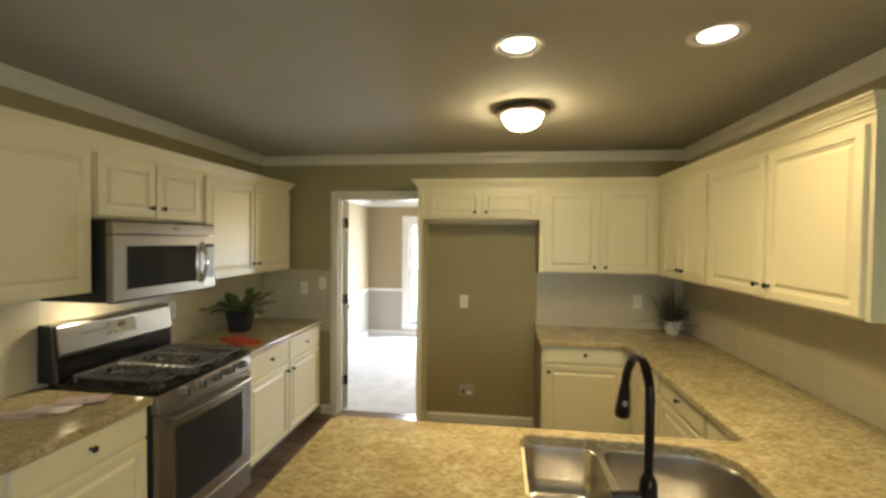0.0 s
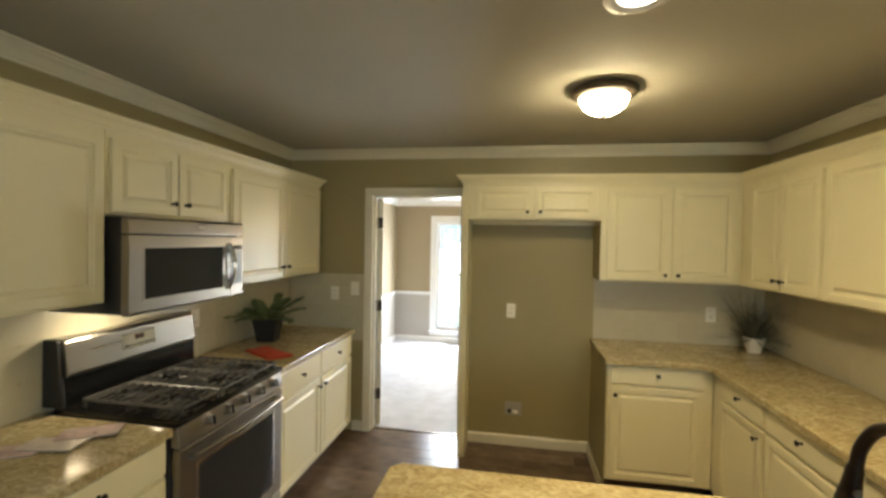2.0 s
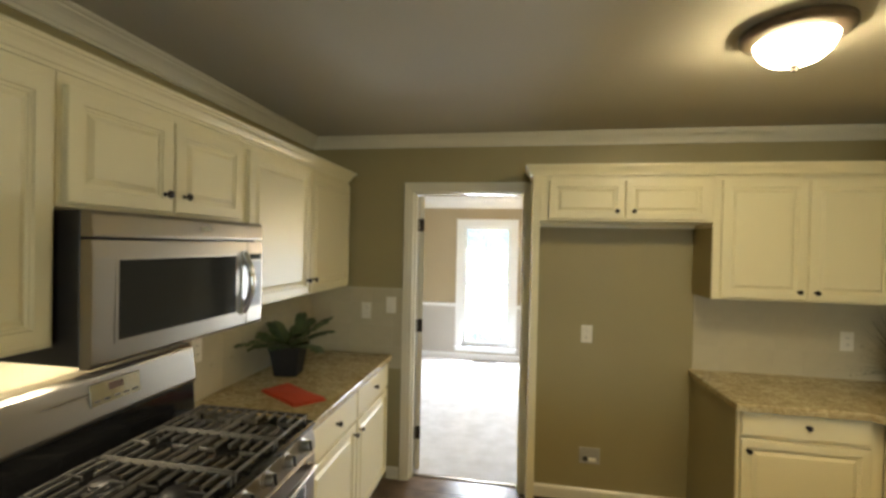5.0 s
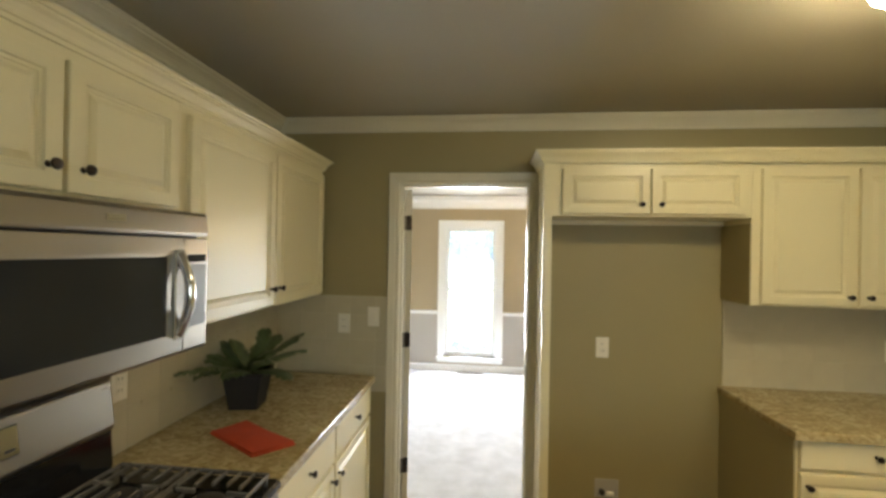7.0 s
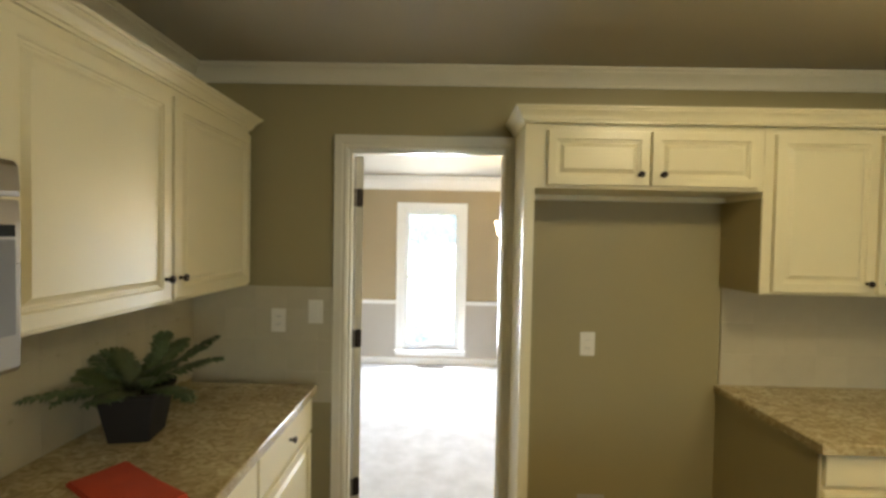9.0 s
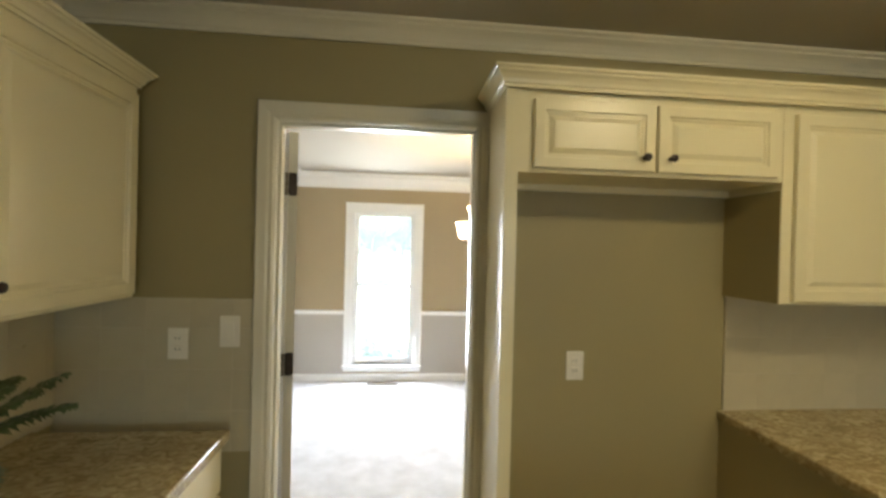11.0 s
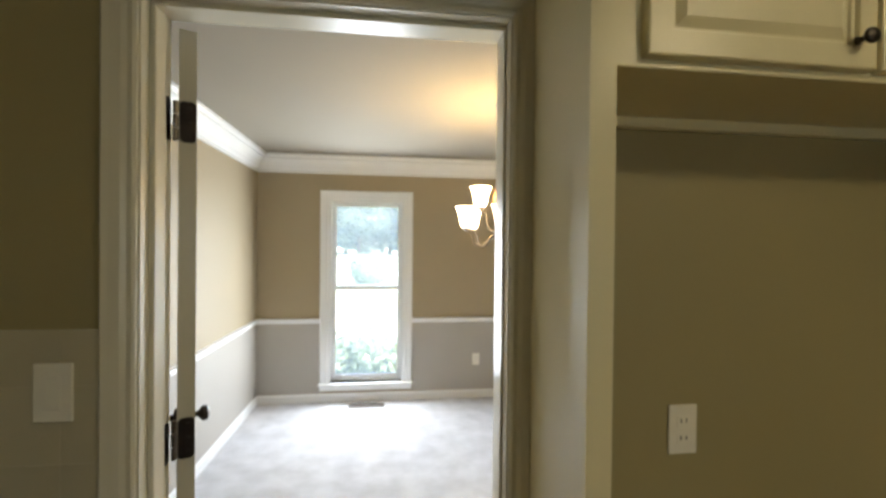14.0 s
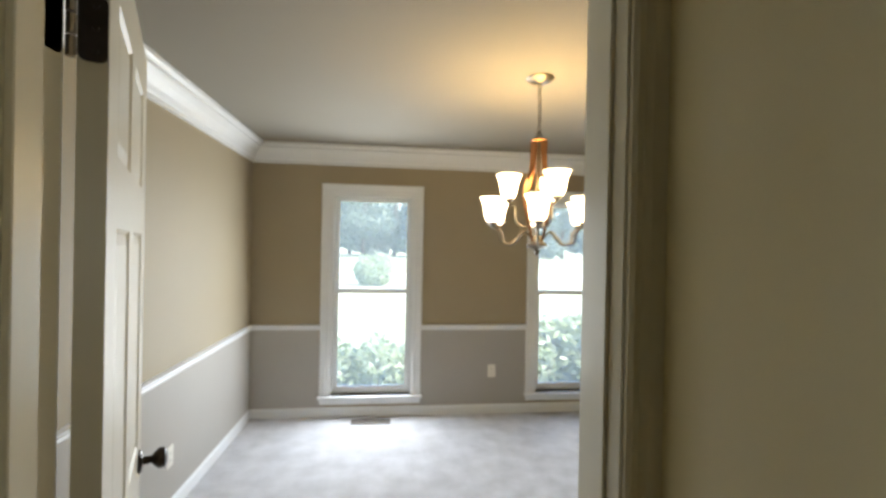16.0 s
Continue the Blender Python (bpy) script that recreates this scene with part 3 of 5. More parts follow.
def wall_cab_left(y0, y1, z0, label, doors, group="wall cabinets over the range"):
    c = thing("wall_cabinet", (XL, 0.5 * (y0 + y1), z0), label, "cabinet", group)
    carcass(c, XL, y0, z0, XU, y1, ZT)
    for a, b, k in doors:
        front(c, "door", "+x", XU, a, b, z0 + 0.012, ZT - 0.045, (k, z0 + 0.085 if z0 < 1.6 else z0 + 0.07), border=0.058)
    return c


wall_cab_left(1.30, 2.173, 1.368, "cream wall cabinet with a raised panel door beside the microwave", ((1.345, 2.155, 1.39),))
wall_cab_left(2.174, 2.930, 1.728, "short cream wall cabinet with two doors above the microwave", ((2.190, 2.540, 2.505), (2.552, 2.912, 2.588)))
wall_cab_left(2.931, 4.118, ZB_L, "cream wall cabinet with two raised panel doors above the worktop", ((2.965, 3.527, 3.495), (3.539, 4.10, 3.570)))
CABCROWN = ((0.0, -0.016), (0.010, -0.016), (0.010, -0.006), (0.016, -0.003), (0.019, 0.008), (0.027, 0.020), (0.037, 0.028), (0.037, 0.034), (0.044, 0.036), (0.046, 0.040), (0.046, 0.046), (0.0, 0.046))
structure("trim_cabinet_crown", sweep([(o, ZT + h) for o, h in CABCROWN], [(XL + 0.001, 4.118), (XU, 4.118), (XU, 1.30)]), CAB, "cream crown moulding on top of the wall cabinets", "crown moulding")

# fridge bay, corner and right-hand wall cabinets
YU, XRU = 3.919, 1.419
panel = thing("fridge_end_panel", (-0.478, 4.05, 0), "tall cream painted end panel beside the empty fridge bay", "cabinet panel")
part("side_panel", boxes((-0.500, 3.9195, 0.0, -0.456, YF, ZT)), CAB, panel)
part("front_stile", boxes((-0.500, 3.90, 0.0, -0.456, 3.9195, ZT)), CAB, panel)
c = thing("fridge_cabinet", (0.02, YF, 1.806), "short cream cabinet with two doors above the empty fridge bay", "cabinet", "wall cabinets on the door wall")
carcass(c, -0.455, YU, 1.806, 0.500, YF, ZT)
part("batten", boxes((-0.455, YF - 0.02, 1.780, 0.500, YF, 1.8055), bevel=0.002), CAB, c)
front(c, "door", "-y", YU, -0.403, 0.018, 1.820, ZT - 0.045, (-0.022, 1.866), border=0.05)
front(c, "door", "-y", YU, 0.028, 0.468, 1.820, ZT - 0.045, (0.070, 1.866), border=0.05)
c = thing("wall_cabinet", (0.95, YF, ZB_R), "cream wall cabinet with two panelled doors beside the fridge bay", "cabinet", "wall cabinets on the door wall")
carcass(c, 0.501, YU, ZB_R, XR, YF, ZT)
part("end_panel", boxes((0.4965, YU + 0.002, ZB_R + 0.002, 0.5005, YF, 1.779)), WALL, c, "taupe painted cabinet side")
front(c, "door", "-y", YU, 0.542, 0.962, ZB_R + 0.012, ZT - 0.045, (0.928, ZB_R + 0.055))
front(c, "door", "-y", YU, 0.978, 1.385, ZB_R + 0.012, ZT - 0.045, (1.012, ZB_R + 0.055))
for y0, y1, doors in ((3.095, 3.917, ((3.115, 3.430, 3.40), (3.442, 3.775, 3.472))), (1.955, 3.094, ((1.975, 2.505, 2.475), (2.530, 3.075, 2.562)))):
    c = thing("wall_cabinet", (XR, 0.5 * (y0 + y1), ZB_R), "cream wall cabinet with two panelled doors on the side wall", "cabinet", "wall cabinets on the side wall")
    carcass(c, XRU, y0, ZB_R, XR, y1, ZT)
    for a, b, k in doors:
        front(c, "door", "-x", XRU, a, b, ZB_R + 0.012, ZT - 0.045, (k, ZB_R + 0.07))
structure("trim_cabinet_crown", sweep([(o, ZT + h) for o, h in CABCROWN], [(-0.500, YF - 0.001), (-0.500, 3.90), (XRU, 3.90), (XRU, 1.955), (XR - 0.001, 1.955)][::-1]), CAB, "cream crown moulding on top of the wall cabinets", "crown moulding")


def base_cab(name, face, where, u0, u1, back, top, label, group, fronts, end=None):
    """A base cabinet with a recessed plinth; fronts: (kind, u0, u1, z0, z1, knob u, knob z)."""
    um = 0.5 * (u0 + u1)
    c = thing(name, (where, um, 0) if face != "-y" else (um, where, 0), label, "cabinet", group)
    toe = 0.075
    if face == "+x":
        rows = ((back, u0, 0.10, where, u1, top), (back, u0, 0.0, where - toe, u1, 0.10))
    elif face == "-x":
        rows = ((where, u0, 0.10, back, u1, top), (where + toe, u0, 0.0, back, u1, 0.10))
    else:
        rows = ((u0, where, 0.10, u1, back, top), (u0, where + toe, 0.0, u1, back, 0.10))
    part("body", boxes(rows[0], bevel=0.002), CAB, c)
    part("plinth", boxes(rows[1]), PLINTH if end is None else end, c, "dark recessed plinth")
    for kind, a, b, z0, z1, ku, kz in fronts:
        front(c, kind, face, where, a, b, z0, z1, (ku, kz), raised=kind == "door")
    return c


XB = -1.447
TL = CTL - 0.036
base_cab("base_cabinet", "+x", XB, 2.932, 4.088, XL, TL, "cream base cabinet with two drawers and doors beside the range", "base cabinets by the range",
         (("drawer_front", 2.955, 3.495, 0.690, TL - 0.012, 3.225, 0.772), ("drawer_front", 3.512, 4.070, 0.690, TL - 0.012, 3.79, 0.772), ("door", 2.955, 3.495, 0.115, 0.672, 3.462, 0.615), ("door", 3.512, 4.070, 0.115, 0.672, 3.545, 0.615)))
base_cab("base_cabinet", "+x", XB, 1.545, 2.148, XL, TL, "cream base cabinet with a drawer above a door", "base cabinets by the range",
         (("drawer_front", 1.572, 2.135, 0.715, TL - 0.012, 1.855, 0.785), ("door", 1.572, 2.135, 0.115, 0.695, 1.62, 0.64)))
base_cab("base_cabinet", "+x", XB, 0.95, 1.544, XL, TL, "cream base cabinet with a drawer above a door", "base cabinets by the range",
         (("drawer_front", 0.97, 1.525, 0.715, TL - 0.012, 1.25, 0.785), ("door", 0.97, 1.525, 0.115, 0.695, 1.48, 0.64)))
TR_ = CT - 0.036
base_cab("base_cabinet", "-y", 3.618, 0.505, 1.148, YF, TR_, "cream base cabinet with drawer and door beside the fridge bay", "base cabinets on the door wall",
         (("drawer_front", 0.527, 1.085, 0.742, TR_ - 0.008, 0.812, 0.808), ("door", 0.527, 1.085, 0.115, 0.722, 0.555, 0.672)))
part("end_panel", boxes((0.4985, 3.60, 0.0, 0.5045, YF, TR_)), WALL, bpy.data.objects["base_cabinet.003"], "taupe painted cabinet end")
for u0, u1 in ((3.02, 3.6175), (2.44, 3.019), (2.08, 2.439)):
    base_cab("base_cabinet", "-x", 1.149, u0, u1, XR, TR_, "cream base cabinet with drawer and door under the long worktop", "base cabinets on the side wall",
             (("drawer_front", u0 + 0.015, min(u1, 3.50) - 0.015, 0.742, TR_ - 0.008, 0.5 * (u0 + min(u1, 3.50)), 0.808), ("door", u0 + 0.015, min(u1, 3.50) - 0.015, 0.115, 0.722, u0 + 0.055, 0.672)))
c = thing("peninsula_cabinet", (0.3, 1.7, 0), "cream painted peninsula cabinet under the sink", "cabinet")
part("body", boxes((-0.46, 1.42, 0.10, 0.29, 2.02, TR_), (0.29, 1.42, 0.10, XR, 2.02, 0.62), (1.02, 1.42, 0.62, XR, 2.02, TR_), (0.29, 1.42, 0.62, 1.02, 1.54, TR_), bevel=0.002), CAB, c)
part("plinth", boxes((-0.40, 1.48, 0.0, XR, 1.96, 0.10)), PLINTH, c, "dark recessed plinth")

# worktops
HOLE = rounded(0.275, 1.565, 1.000, 1.995, (0.06, 0.06, 0.15, 0.06))
worktop = thing("worktop", (0.6, 2.6, TR_), "polished gold and brown granite worktop with an undermount sink cutout", "worktop")
part("slab", plate([(-0.490, 1.36), (XR, 1.36), (XR, YF), (0.488, YF), (0.488, 3.572), (1.06, 3.572), (1.105, 3.53), (1.105, 2.09), (1.075, 2.06), (-0.455, 2.055), (-0.490, 2.02)], [HOLE], TR_, CT), GRANITE, worktop)
for y0, y1 in ((2.931, 4.092), (0.95, 2.149)):
    w = thing("worktop", (-1.75, 0.5 * (y0 + y1), TL), "polished gold and brown granite worktop beside the range", "worktop", "worktops by the range")
    part("slab", plate([(XL, y0), (-1.412, y0), (-1.412, y1), (XL, y1)], [], TL, CTL), GRANITE, w)

# ---- sink and tap ----
sink = thing("sink", (0.64, 1.81, 0.66), "undermount stainless steel sink with two bowls", "sink")
LEFT = rounded(0.280, 1.572, 0.545, 1.985, (0.06, 0.05, 0.05, 0.06))
RIGHT = rounded(0.572, 1.572, 0.993, 1.988, (0.05, 0.06, 0.145, 0.05))
part("rim", plate(rounded(0.262, 1.552, 1.013, 2.006, (0.07, 0.07, 0.16, 0.07)), [LEFT, RIGHT], TR_ - 0.0065, TR_ - 0.001), STEEL_B, sink)


def bowl(outline, depth):
    bm = bmesh.new()
    cx, cy = (sum(p[k] for p in outline) / len(outline) for k in (0, 1))
    rings = []
    for s, z in ((1.0, -0.003), (0.985, -0.02), (0.955, -depth + 0.05), (0.92, -depth + 0.02), (0.84, -depth + 0.003), (0.14, -depth), (0.12, -depth - 0.012)):
        rings.append([bm.verts.new((cx + (x - cx) * s, cy + (y - cy) * s, TR_ + z)) for x, y in outline])
    n = len(outline)
    for a, b in zip(rings, rings[1:]):
        for k in range(n):
            bm.faces.new((a[k], b[k], b[(k + 1) % n], a[(k + 1) % n]))
    bm.faces.new(rings[-1])
    return bm


part("bowl", bowl(LEFT, 0.16), STEEL_B, sink, "small steel bowl", True)
part("bowl", bowl(RIGHT, 0.20), STEEL_B, sink, "large steel bowl", True)
tap = thing("kitchen_tap", (0.562, 1.45, CT), "dark bronze gooseneck kitchen tap with a pull-down spray head", "tap")
part("base", lathe(bmesh.new(), ((0.030, 0), (0.030, 0.006), (0.023, 0.014), (0.022, 0.140), (0.019, 0.154), (0.012, 0.164)), Matrix.Translation((0.562, 1.45, CT)), 24), BRONZE, tap, "", True)
NECK = smooth_path(((0.562, 1.45, 1.03), (0.562, 1.45, 1.24), (0.561, 1.462, 1.300), (0.557, 1.500, 1.340), (0.549, 1.545, 1.328), (0.541, 1.570, 1.285), (0.538, 1.578, 1.240)), 7)
part("spout", tube(bmesh.new(), NECK, 0.0115, 14), BRONZE, tap, "", True)
part("spray_head", tube(bmesh.new(), ((0.538, 1.577, 1.250), (0.538, 1.578, 1.238), (0.537, 1.584, 1.205), (0.536, 1.590, 1.172), (0.536, 1.593, 1.156)), [0.0115, 0.014, 0.0165, 0.0205, 0.0195], 18), BRONZE, tap, "", True)
part("spray_button", lathe(bmesh.new(), ((0.008, 0), (0.007, 0.004)), Matrix.Translation((0.5365, 1.5685, 1.198)) @ Matrix.Rotation(radians(80), 4, "X"), 14), PEWTER, tap, "grey spray button")
part("lever", tube(bmesh.new(), ((0.556, 1.45, 1.010), (0.525, 1.45, 1.013), (0.474, 1.448, 1.011)), [0.015, 0.013, 0.010], 12), BRONZE, tap, "", True)

# ---- range ----
RY0, RY1, RXF = 2.158, 2.922, -1.395
RB = 0.915
rg = thing("gas_range", (-1.72, 2.54, 0), "stainless steel gas range with black cooktop and five knobs", "range")
part("body", boxes((-2.04, RY0, 0.03, RXF - 0.035, RY1, RB - 0.03), bevel=0.003), DARKBODY, rg, "dark side panels")
part("cooktop", boxes((-1.99, RY0 - 0.004, RB - 0.03, RXF + 0.004, RY1 + 0.004, RB), bevel=0.008), BLACK, rg, "glossy black cooktop")


def extrude_y(outline, y0, y1, bevel=0.0):
    """A bar along y from an (x, z) outline."""
    bm = bmesh.new()
    a = [bm.verts.new((x, y0, z)) for x, z in outline]
    b = [bm.verts.new((x, y1, z)) for x, z in outline]
    n = len(outline)
    for k in range(n):
        bm.faces.new((a[k], a[(k + 1) % n], b[(k + 1) % n], b[k]))
    bm.faces.new(a[::-1])
    bm.faces.new(b)
    bmesh.ops.recalc_face_normals(bm, faces=bm.faces)
    if bevel:
        bmesh.ops.bevel(bm, geom=bm.edges[:], offset=bevel, segments=2, affect="EDGES", profile=0.5)
    return bm


part("control_panel", extrude_y(((RXF - 0.035, 0.80), (RXF + 0.005, 0.80), (RXF + 0.002, 0.835), (RXF - 0.008, 0.884), (RXF - 0.035, 0.884)), RY0, RY1, 0.004), STEEL, rg, "brushed steel control panel")
for k in range(5):
    y = 2.322 + 0.1245 * k
    m = Matrix.Translation((RXF - 0.004, y, 0.852)) @ Matrix.Rotation(radians(82), 4, "Y")
    kn = part("knob", lathe(bmesh.new(), ((0.028, 0), (0.028, 0.006), (0.022, 0.009), (0.020, 0.031), (0.017, 0.036)), m, 20), STEEL, rg, "steel burner knob", True)
    bm = bmesh.new()
    add_box(bm, -0.019, -0.0045, 0.032, 0.019, 0.0045, 0.043, bevel=0.002, m=m)
    part("grip", bm, DARKBODY, kn, "dark grip bar")
od = part("oven_door", boxes((RXF - 0.035, RY0 + 0.004, 0.215, RXF + 0.006, RY1 - 0.004, 0.792), bevel=0.006), STEEL, rg, "brushed steel oven door")
part("window", boxes((RXF + 0.0055, RY0 + 0.105, 0.285, RXF + 0.0085, RY1 - 0.10, 0.690), bevel=0.001), DGLASS, od, "dark oven window")
part("window_trim", boxes((RXF + 0.005, RY0 + 0.09, 0.27, RXF + 0.0075, RY0 + 0.105, 0.705), (RXF + 0.005, RY1 - 0.10, 0.27, RXF + 0.0075, RY1 - 0.085, 0.705), (RXF + 0.005, RY0 + 0.105, 0.69, RXF + 0.0075, RY1 - 0.10, 0.705), (RXF + 0.005, RY0 + 0.105, 0.27, RXF + 0.0075, RY1 - 0.10, 0.285)), CHROME, od, "bright window trim")
HB = smooth_path([(RXF + 0.028 + 0.022 * math.sin(math.pi * k / 6), RY0 + 0.055 + (RY1 - RY0 - 0.11) * k / 6, 0.752) for k in range(7)], 4)
part("handle", tube(bmesh.new(), HB, 0.0125, 12), STEEL, od, "bowed steel handle", True)
for y in (RY0 + 0.045, RY1 - 0.07):
    part("handle_post", boxes((RXF, y, 0.738, RXF + 0.035, y + 0.025, 0.766), bevel=0.004), STEEL, od)
part("drawer", boxes((RXF - 0.035, RY0 + 0.004, 0.045, RXF + 0.004, RY1 - 0.004, 0.205), bevel=0.006), STEEL, rg, "steel storage drawer")
part("badge", boxes((RXF + 0.006, 2.70, 0.232, RXF + 0.008, 2.745, 0.242)), CHROME, rg, "small bright badge")
# backguard with its black ends and base
part("backguard_base", extrude_y(((-2.045, RB), (-1.955, RB), (-1.965, 1.045), (-2.045, 1.045)), RY0 + 0.021, RY1 + 0.002, 0.004), BLACK, rg, "black lower backguard")
bg = part("backguard", extrude_y(((-2.035, 1.035), (-1.950, 1.035), (-1.944, 1.05), (-1.962, 1.185), (-1.975, 1.200), (-2.035, 1.200)), RY0 + 0.022, RY1 - 0.006, 0.005), STEEL, rg, "brushed steel backguard")
part("end_cap", extrude_y(((-2.045, RB), (-1.948, RB), (-1.970, 1.19), (-1.98, 1.200), (-2.04, 1.200)), RY0 - 0.002, RY0 + 0.0205, 0.004), DARKBODY, rg, "black end cap")
slope = Matrix.Translation((-1.951, 2.54, 1.125)) @ Matrix.Rotation(radians(-7.6), 4, "Y")
bm = bmesh.new()
add_box(bm, -0.002, -0.095, -0.035, 0.0025, 0.095, 0.040, bevel=0.002, m=slope)
part("touch_panel", bm, CHROME, bg, "pale touch panel")
bm = bmesh.new()
add_box(bm, 0.002, -0.027, 0.004, 0.0040, 0.027, 0.030, m=slope)
part("clock_display", bm, DISPLAY, bg, "small dark clock display")
bm = bmesh.new()
for k in range(5):
    add_box(bm, 0.002, -0.085 + 0.036 * k, -0.024, 0.0034, -0.060 + 0.036 * k, -0.016, m=slope)
part("touch_marks", bm, DARKBODY, bg, "row of small printed marks")

# burners and grates
BURN = ((-1.52, 2.33, 0.048), (-1.52, 2.75, 0.055), (-1.77, 2.33, 0.040), (-1.77, 2.75, 0.042), (-1.645, 2.54, 0.05))
for x, y, r in BURN:
    b = part("burner", lathe(bmesh.new(), ((r * 1.35, RB - 0.001), (r * 1.25, RB + 0.004), (r, RB + 0.006), (r, RB + 0.014), (r * 0.9, RB + 0.016)), Matrix.Translation((x, y, 0)), 20), DARKBODY, rg, "dark burner head", True)
    part("cap", lathe(bmesh.new(), ((r * 0.86, RB + 0.0155), (r * 0.88, RB + 0.020), (r * 0.75, RB + 0.024), (0.004, RB + 0.024)), Matrix.Translation((x, y, 0)), 20), DARKBODY, b, "black burner cap", True)


def grate(y0, y1):
    bm = bmesh.new()
    z0, z1 = RB + 0.024, RB + 0.038
    x0, x1 = -1.890, -1.408
    w = 0.008
    for y in (y0 + 0.002, y1 - w - 0.002):
        add_box(bm, x0, y, z0, x1, y + w, z1, bevel=0.003)
    for x in (x0, -1.649, x1 - w):
        add_box(bm, x, y0 + 0.012, z0, x + w, y1 - 0.012, z1, bevel=0.003)
    ym = 0.5 * (y0 + y1)
    n = 11
    for k in range(1, n):
        x = x0 + (x1 - x0) * k / n
        near = min(abs(x + 1.77), abs(x + 1.52))
        reach = 0.080 if near < 0.03 else 0.092 if near < 0.07 else ym - y0 - 0.006
        add_box(bm, x - 0.0035, y0 + w, z0 + 0.002, x + 0.0035, y0 + reach, z1 + 0.002, bevel=0.002)
        add_box(bm, x - 0.0035, y1 - reach, z0 + 0.002, x + 0.0035, y1 - w, z1 + 0.002, bevel=0.002)
    for xc in (-1.77, -1.52):
        for s in (-1, 1):
            add_box(bm, xc + s * 0.075 - 0.030, ym - 0.0035, z0 + 0.002, xc + s * 0.075 + 0.030, ym + 0.0035, z1 + 0.002, bevel=0.002)
    for x in (x0 + 0.004, x1 - 0.014):
        for y in (y0 + 0.004, y1 - 0.014):
            add_box(bm, x, y, RB, x + 0.010, y + 0.010, z0)
    return bm


for k in range(3):
    a = RY0 + 0.035 + 0.232 * k
    part("grate", grate(a, a + 0.229), IRON, rg, "black cast iron grate")

# ---- microwave over the range ----
MY0, MY1, MXF, MZ0, MZ1 = 2.179, 2.922, -1.652, 1.312, 1.722
mw = thing("microwave_oven", (-1.85, 2.53, MZ0), "stainless steel over-the-range microwave with a dark window", "microwave")
part("body", boxes((XL, MY0, MZ0 + 0.004, MXF - 0.03, MY1, MZ1), bevel=0.003), DARKBODY, mw, "dark grey metal case")
part("vent_panel", extrude_y(((MXF - 0.03, 1.652), (MXF + 0.006, 1.652), (MXF + 0.008, 1.66), (MXF + 0.003, 1.712), (MXF - 0.004, MZ1), (MXF - 0.03, MZ1)), MY0, MY1, 0.002), STEEL, mw, "brushed steel top panel")
part("badge", boxes((MXF + 0.004, 2.560, 1.680, MXF + 0.0085, 2.612, 1.695)), CHROME, mw, "small bright badge")


def mdoor():
    outline = ((MXF - 0.03, MZ0), (MXF + 0.000, MZ0), (MXF + 0.006, MZ0 + 0.01), (MXF + 0.008, 1.60), (MXF + 0.004, 1.646), (MXF - 0.03, 1.646))
    return extrude_y(outline, MY0, 2.816, 0.002)


md = part("door", mdoor(), STEEL, mw, "brushed steel door")
part("window", boxes((MXF + 0.006, MY0 + 0.075, 1.375, MXF + 0.0105, 2.748, 1.592), bevel=0.0012), DGLASS, md, "dark microwave window")
part("window_trim", boxes((MXF + 0.006, MY0 + 0.065, 1.367, MXF + 0.009, MY0 + 0.075, 1.600), (MXF + 0.006, MY0 + 0.075, 1.592, MXF + 0.009, 2.748, 1.600), (MXF + 0.006, MY0 + 0.075, 1.367, MXF + 0.009, 2.748, 1.375)), STEEL, md, "steel window trim")
cp = part("control_panel", extrude_y(((MXF - 0.03, MZ0), (MXF + 0.000, MZ0), (MXF + 0.006, MZ0 + 0.01), (MXF + 0.008, 1.60), (MXF + 0.004, 1.646), (MXF - 0.03, 1.646)), 2.819, MY1, 0.002), STEEL, mw, "brushed steel control side")
part("keypad", boxes((MXF + 0.0065, 2.830, 1.385, MXF + 0.0095, MY1 - 0.012, 1.57), bevel=0.001), FROST, cp, "grey keypad")
part("clock_display", boxes((MXF + 0.0065, 2.830, 1.575, MXF + 0.0095, MY1 - 0.012, 1.598), bevel=0.001), DGLASS, cp, "dark clock display")
HP = smooth_path([(MXF + 0.012 + 0.036 * math.sin(math.pi * k / 6), 2.792, 1.372 + 0.228 * k / 6) for k in range(7)], 5)
part("handle", tube(bmesh.new(), HP, 0.0135, 12), CHROME, md, "bowed polished handle", True)
bm = bmesh.new()
add_box(bm, MXF + 0.008, 2.774, 1.36, MXF + 0.014, 2.812, 1.612, bevel=0.004)
part("handle_plate", bm, CHROME, md, "polished handle plate")
part("underside_lens", boxes((-1.92, 2.30, MZ0 - 0.001, -1.80, 2.50, MZ0 + 0.006)), FROST, mw, "cooktop lamp lens")

# ---- lamps ----
dome = thing("ceiling_light", (0.305, 2.865, CEIL_K), "lit flush ceiling light with opal glass bowl and bronze rim", "ceiling light")
T = Matrix.Translation((0.305, 2.865, 0))
part("pan", lathe(bmesh.new(), ((0.140, CEIL_K), (0.148, CEIL_K - 0.003), (0.150, CEIL_K - 0.006)), T, 48), BRONZE_P, dome, "dark bronze pan", True)
part("rim", lathe(bmesh.new(), ((0.150, CEIL_K - 0.004), (0.156, CEIL_K - 0.009), (0.157, CEIL_K - 0.025), (0.151, CEIL_K - 0.033), (0.136, CEIL_K - 0.039), (0.114, CEIL_K - 0.046)), T, 48, cap=False), BRONZE_P, dome, "dark bronze rim", True)
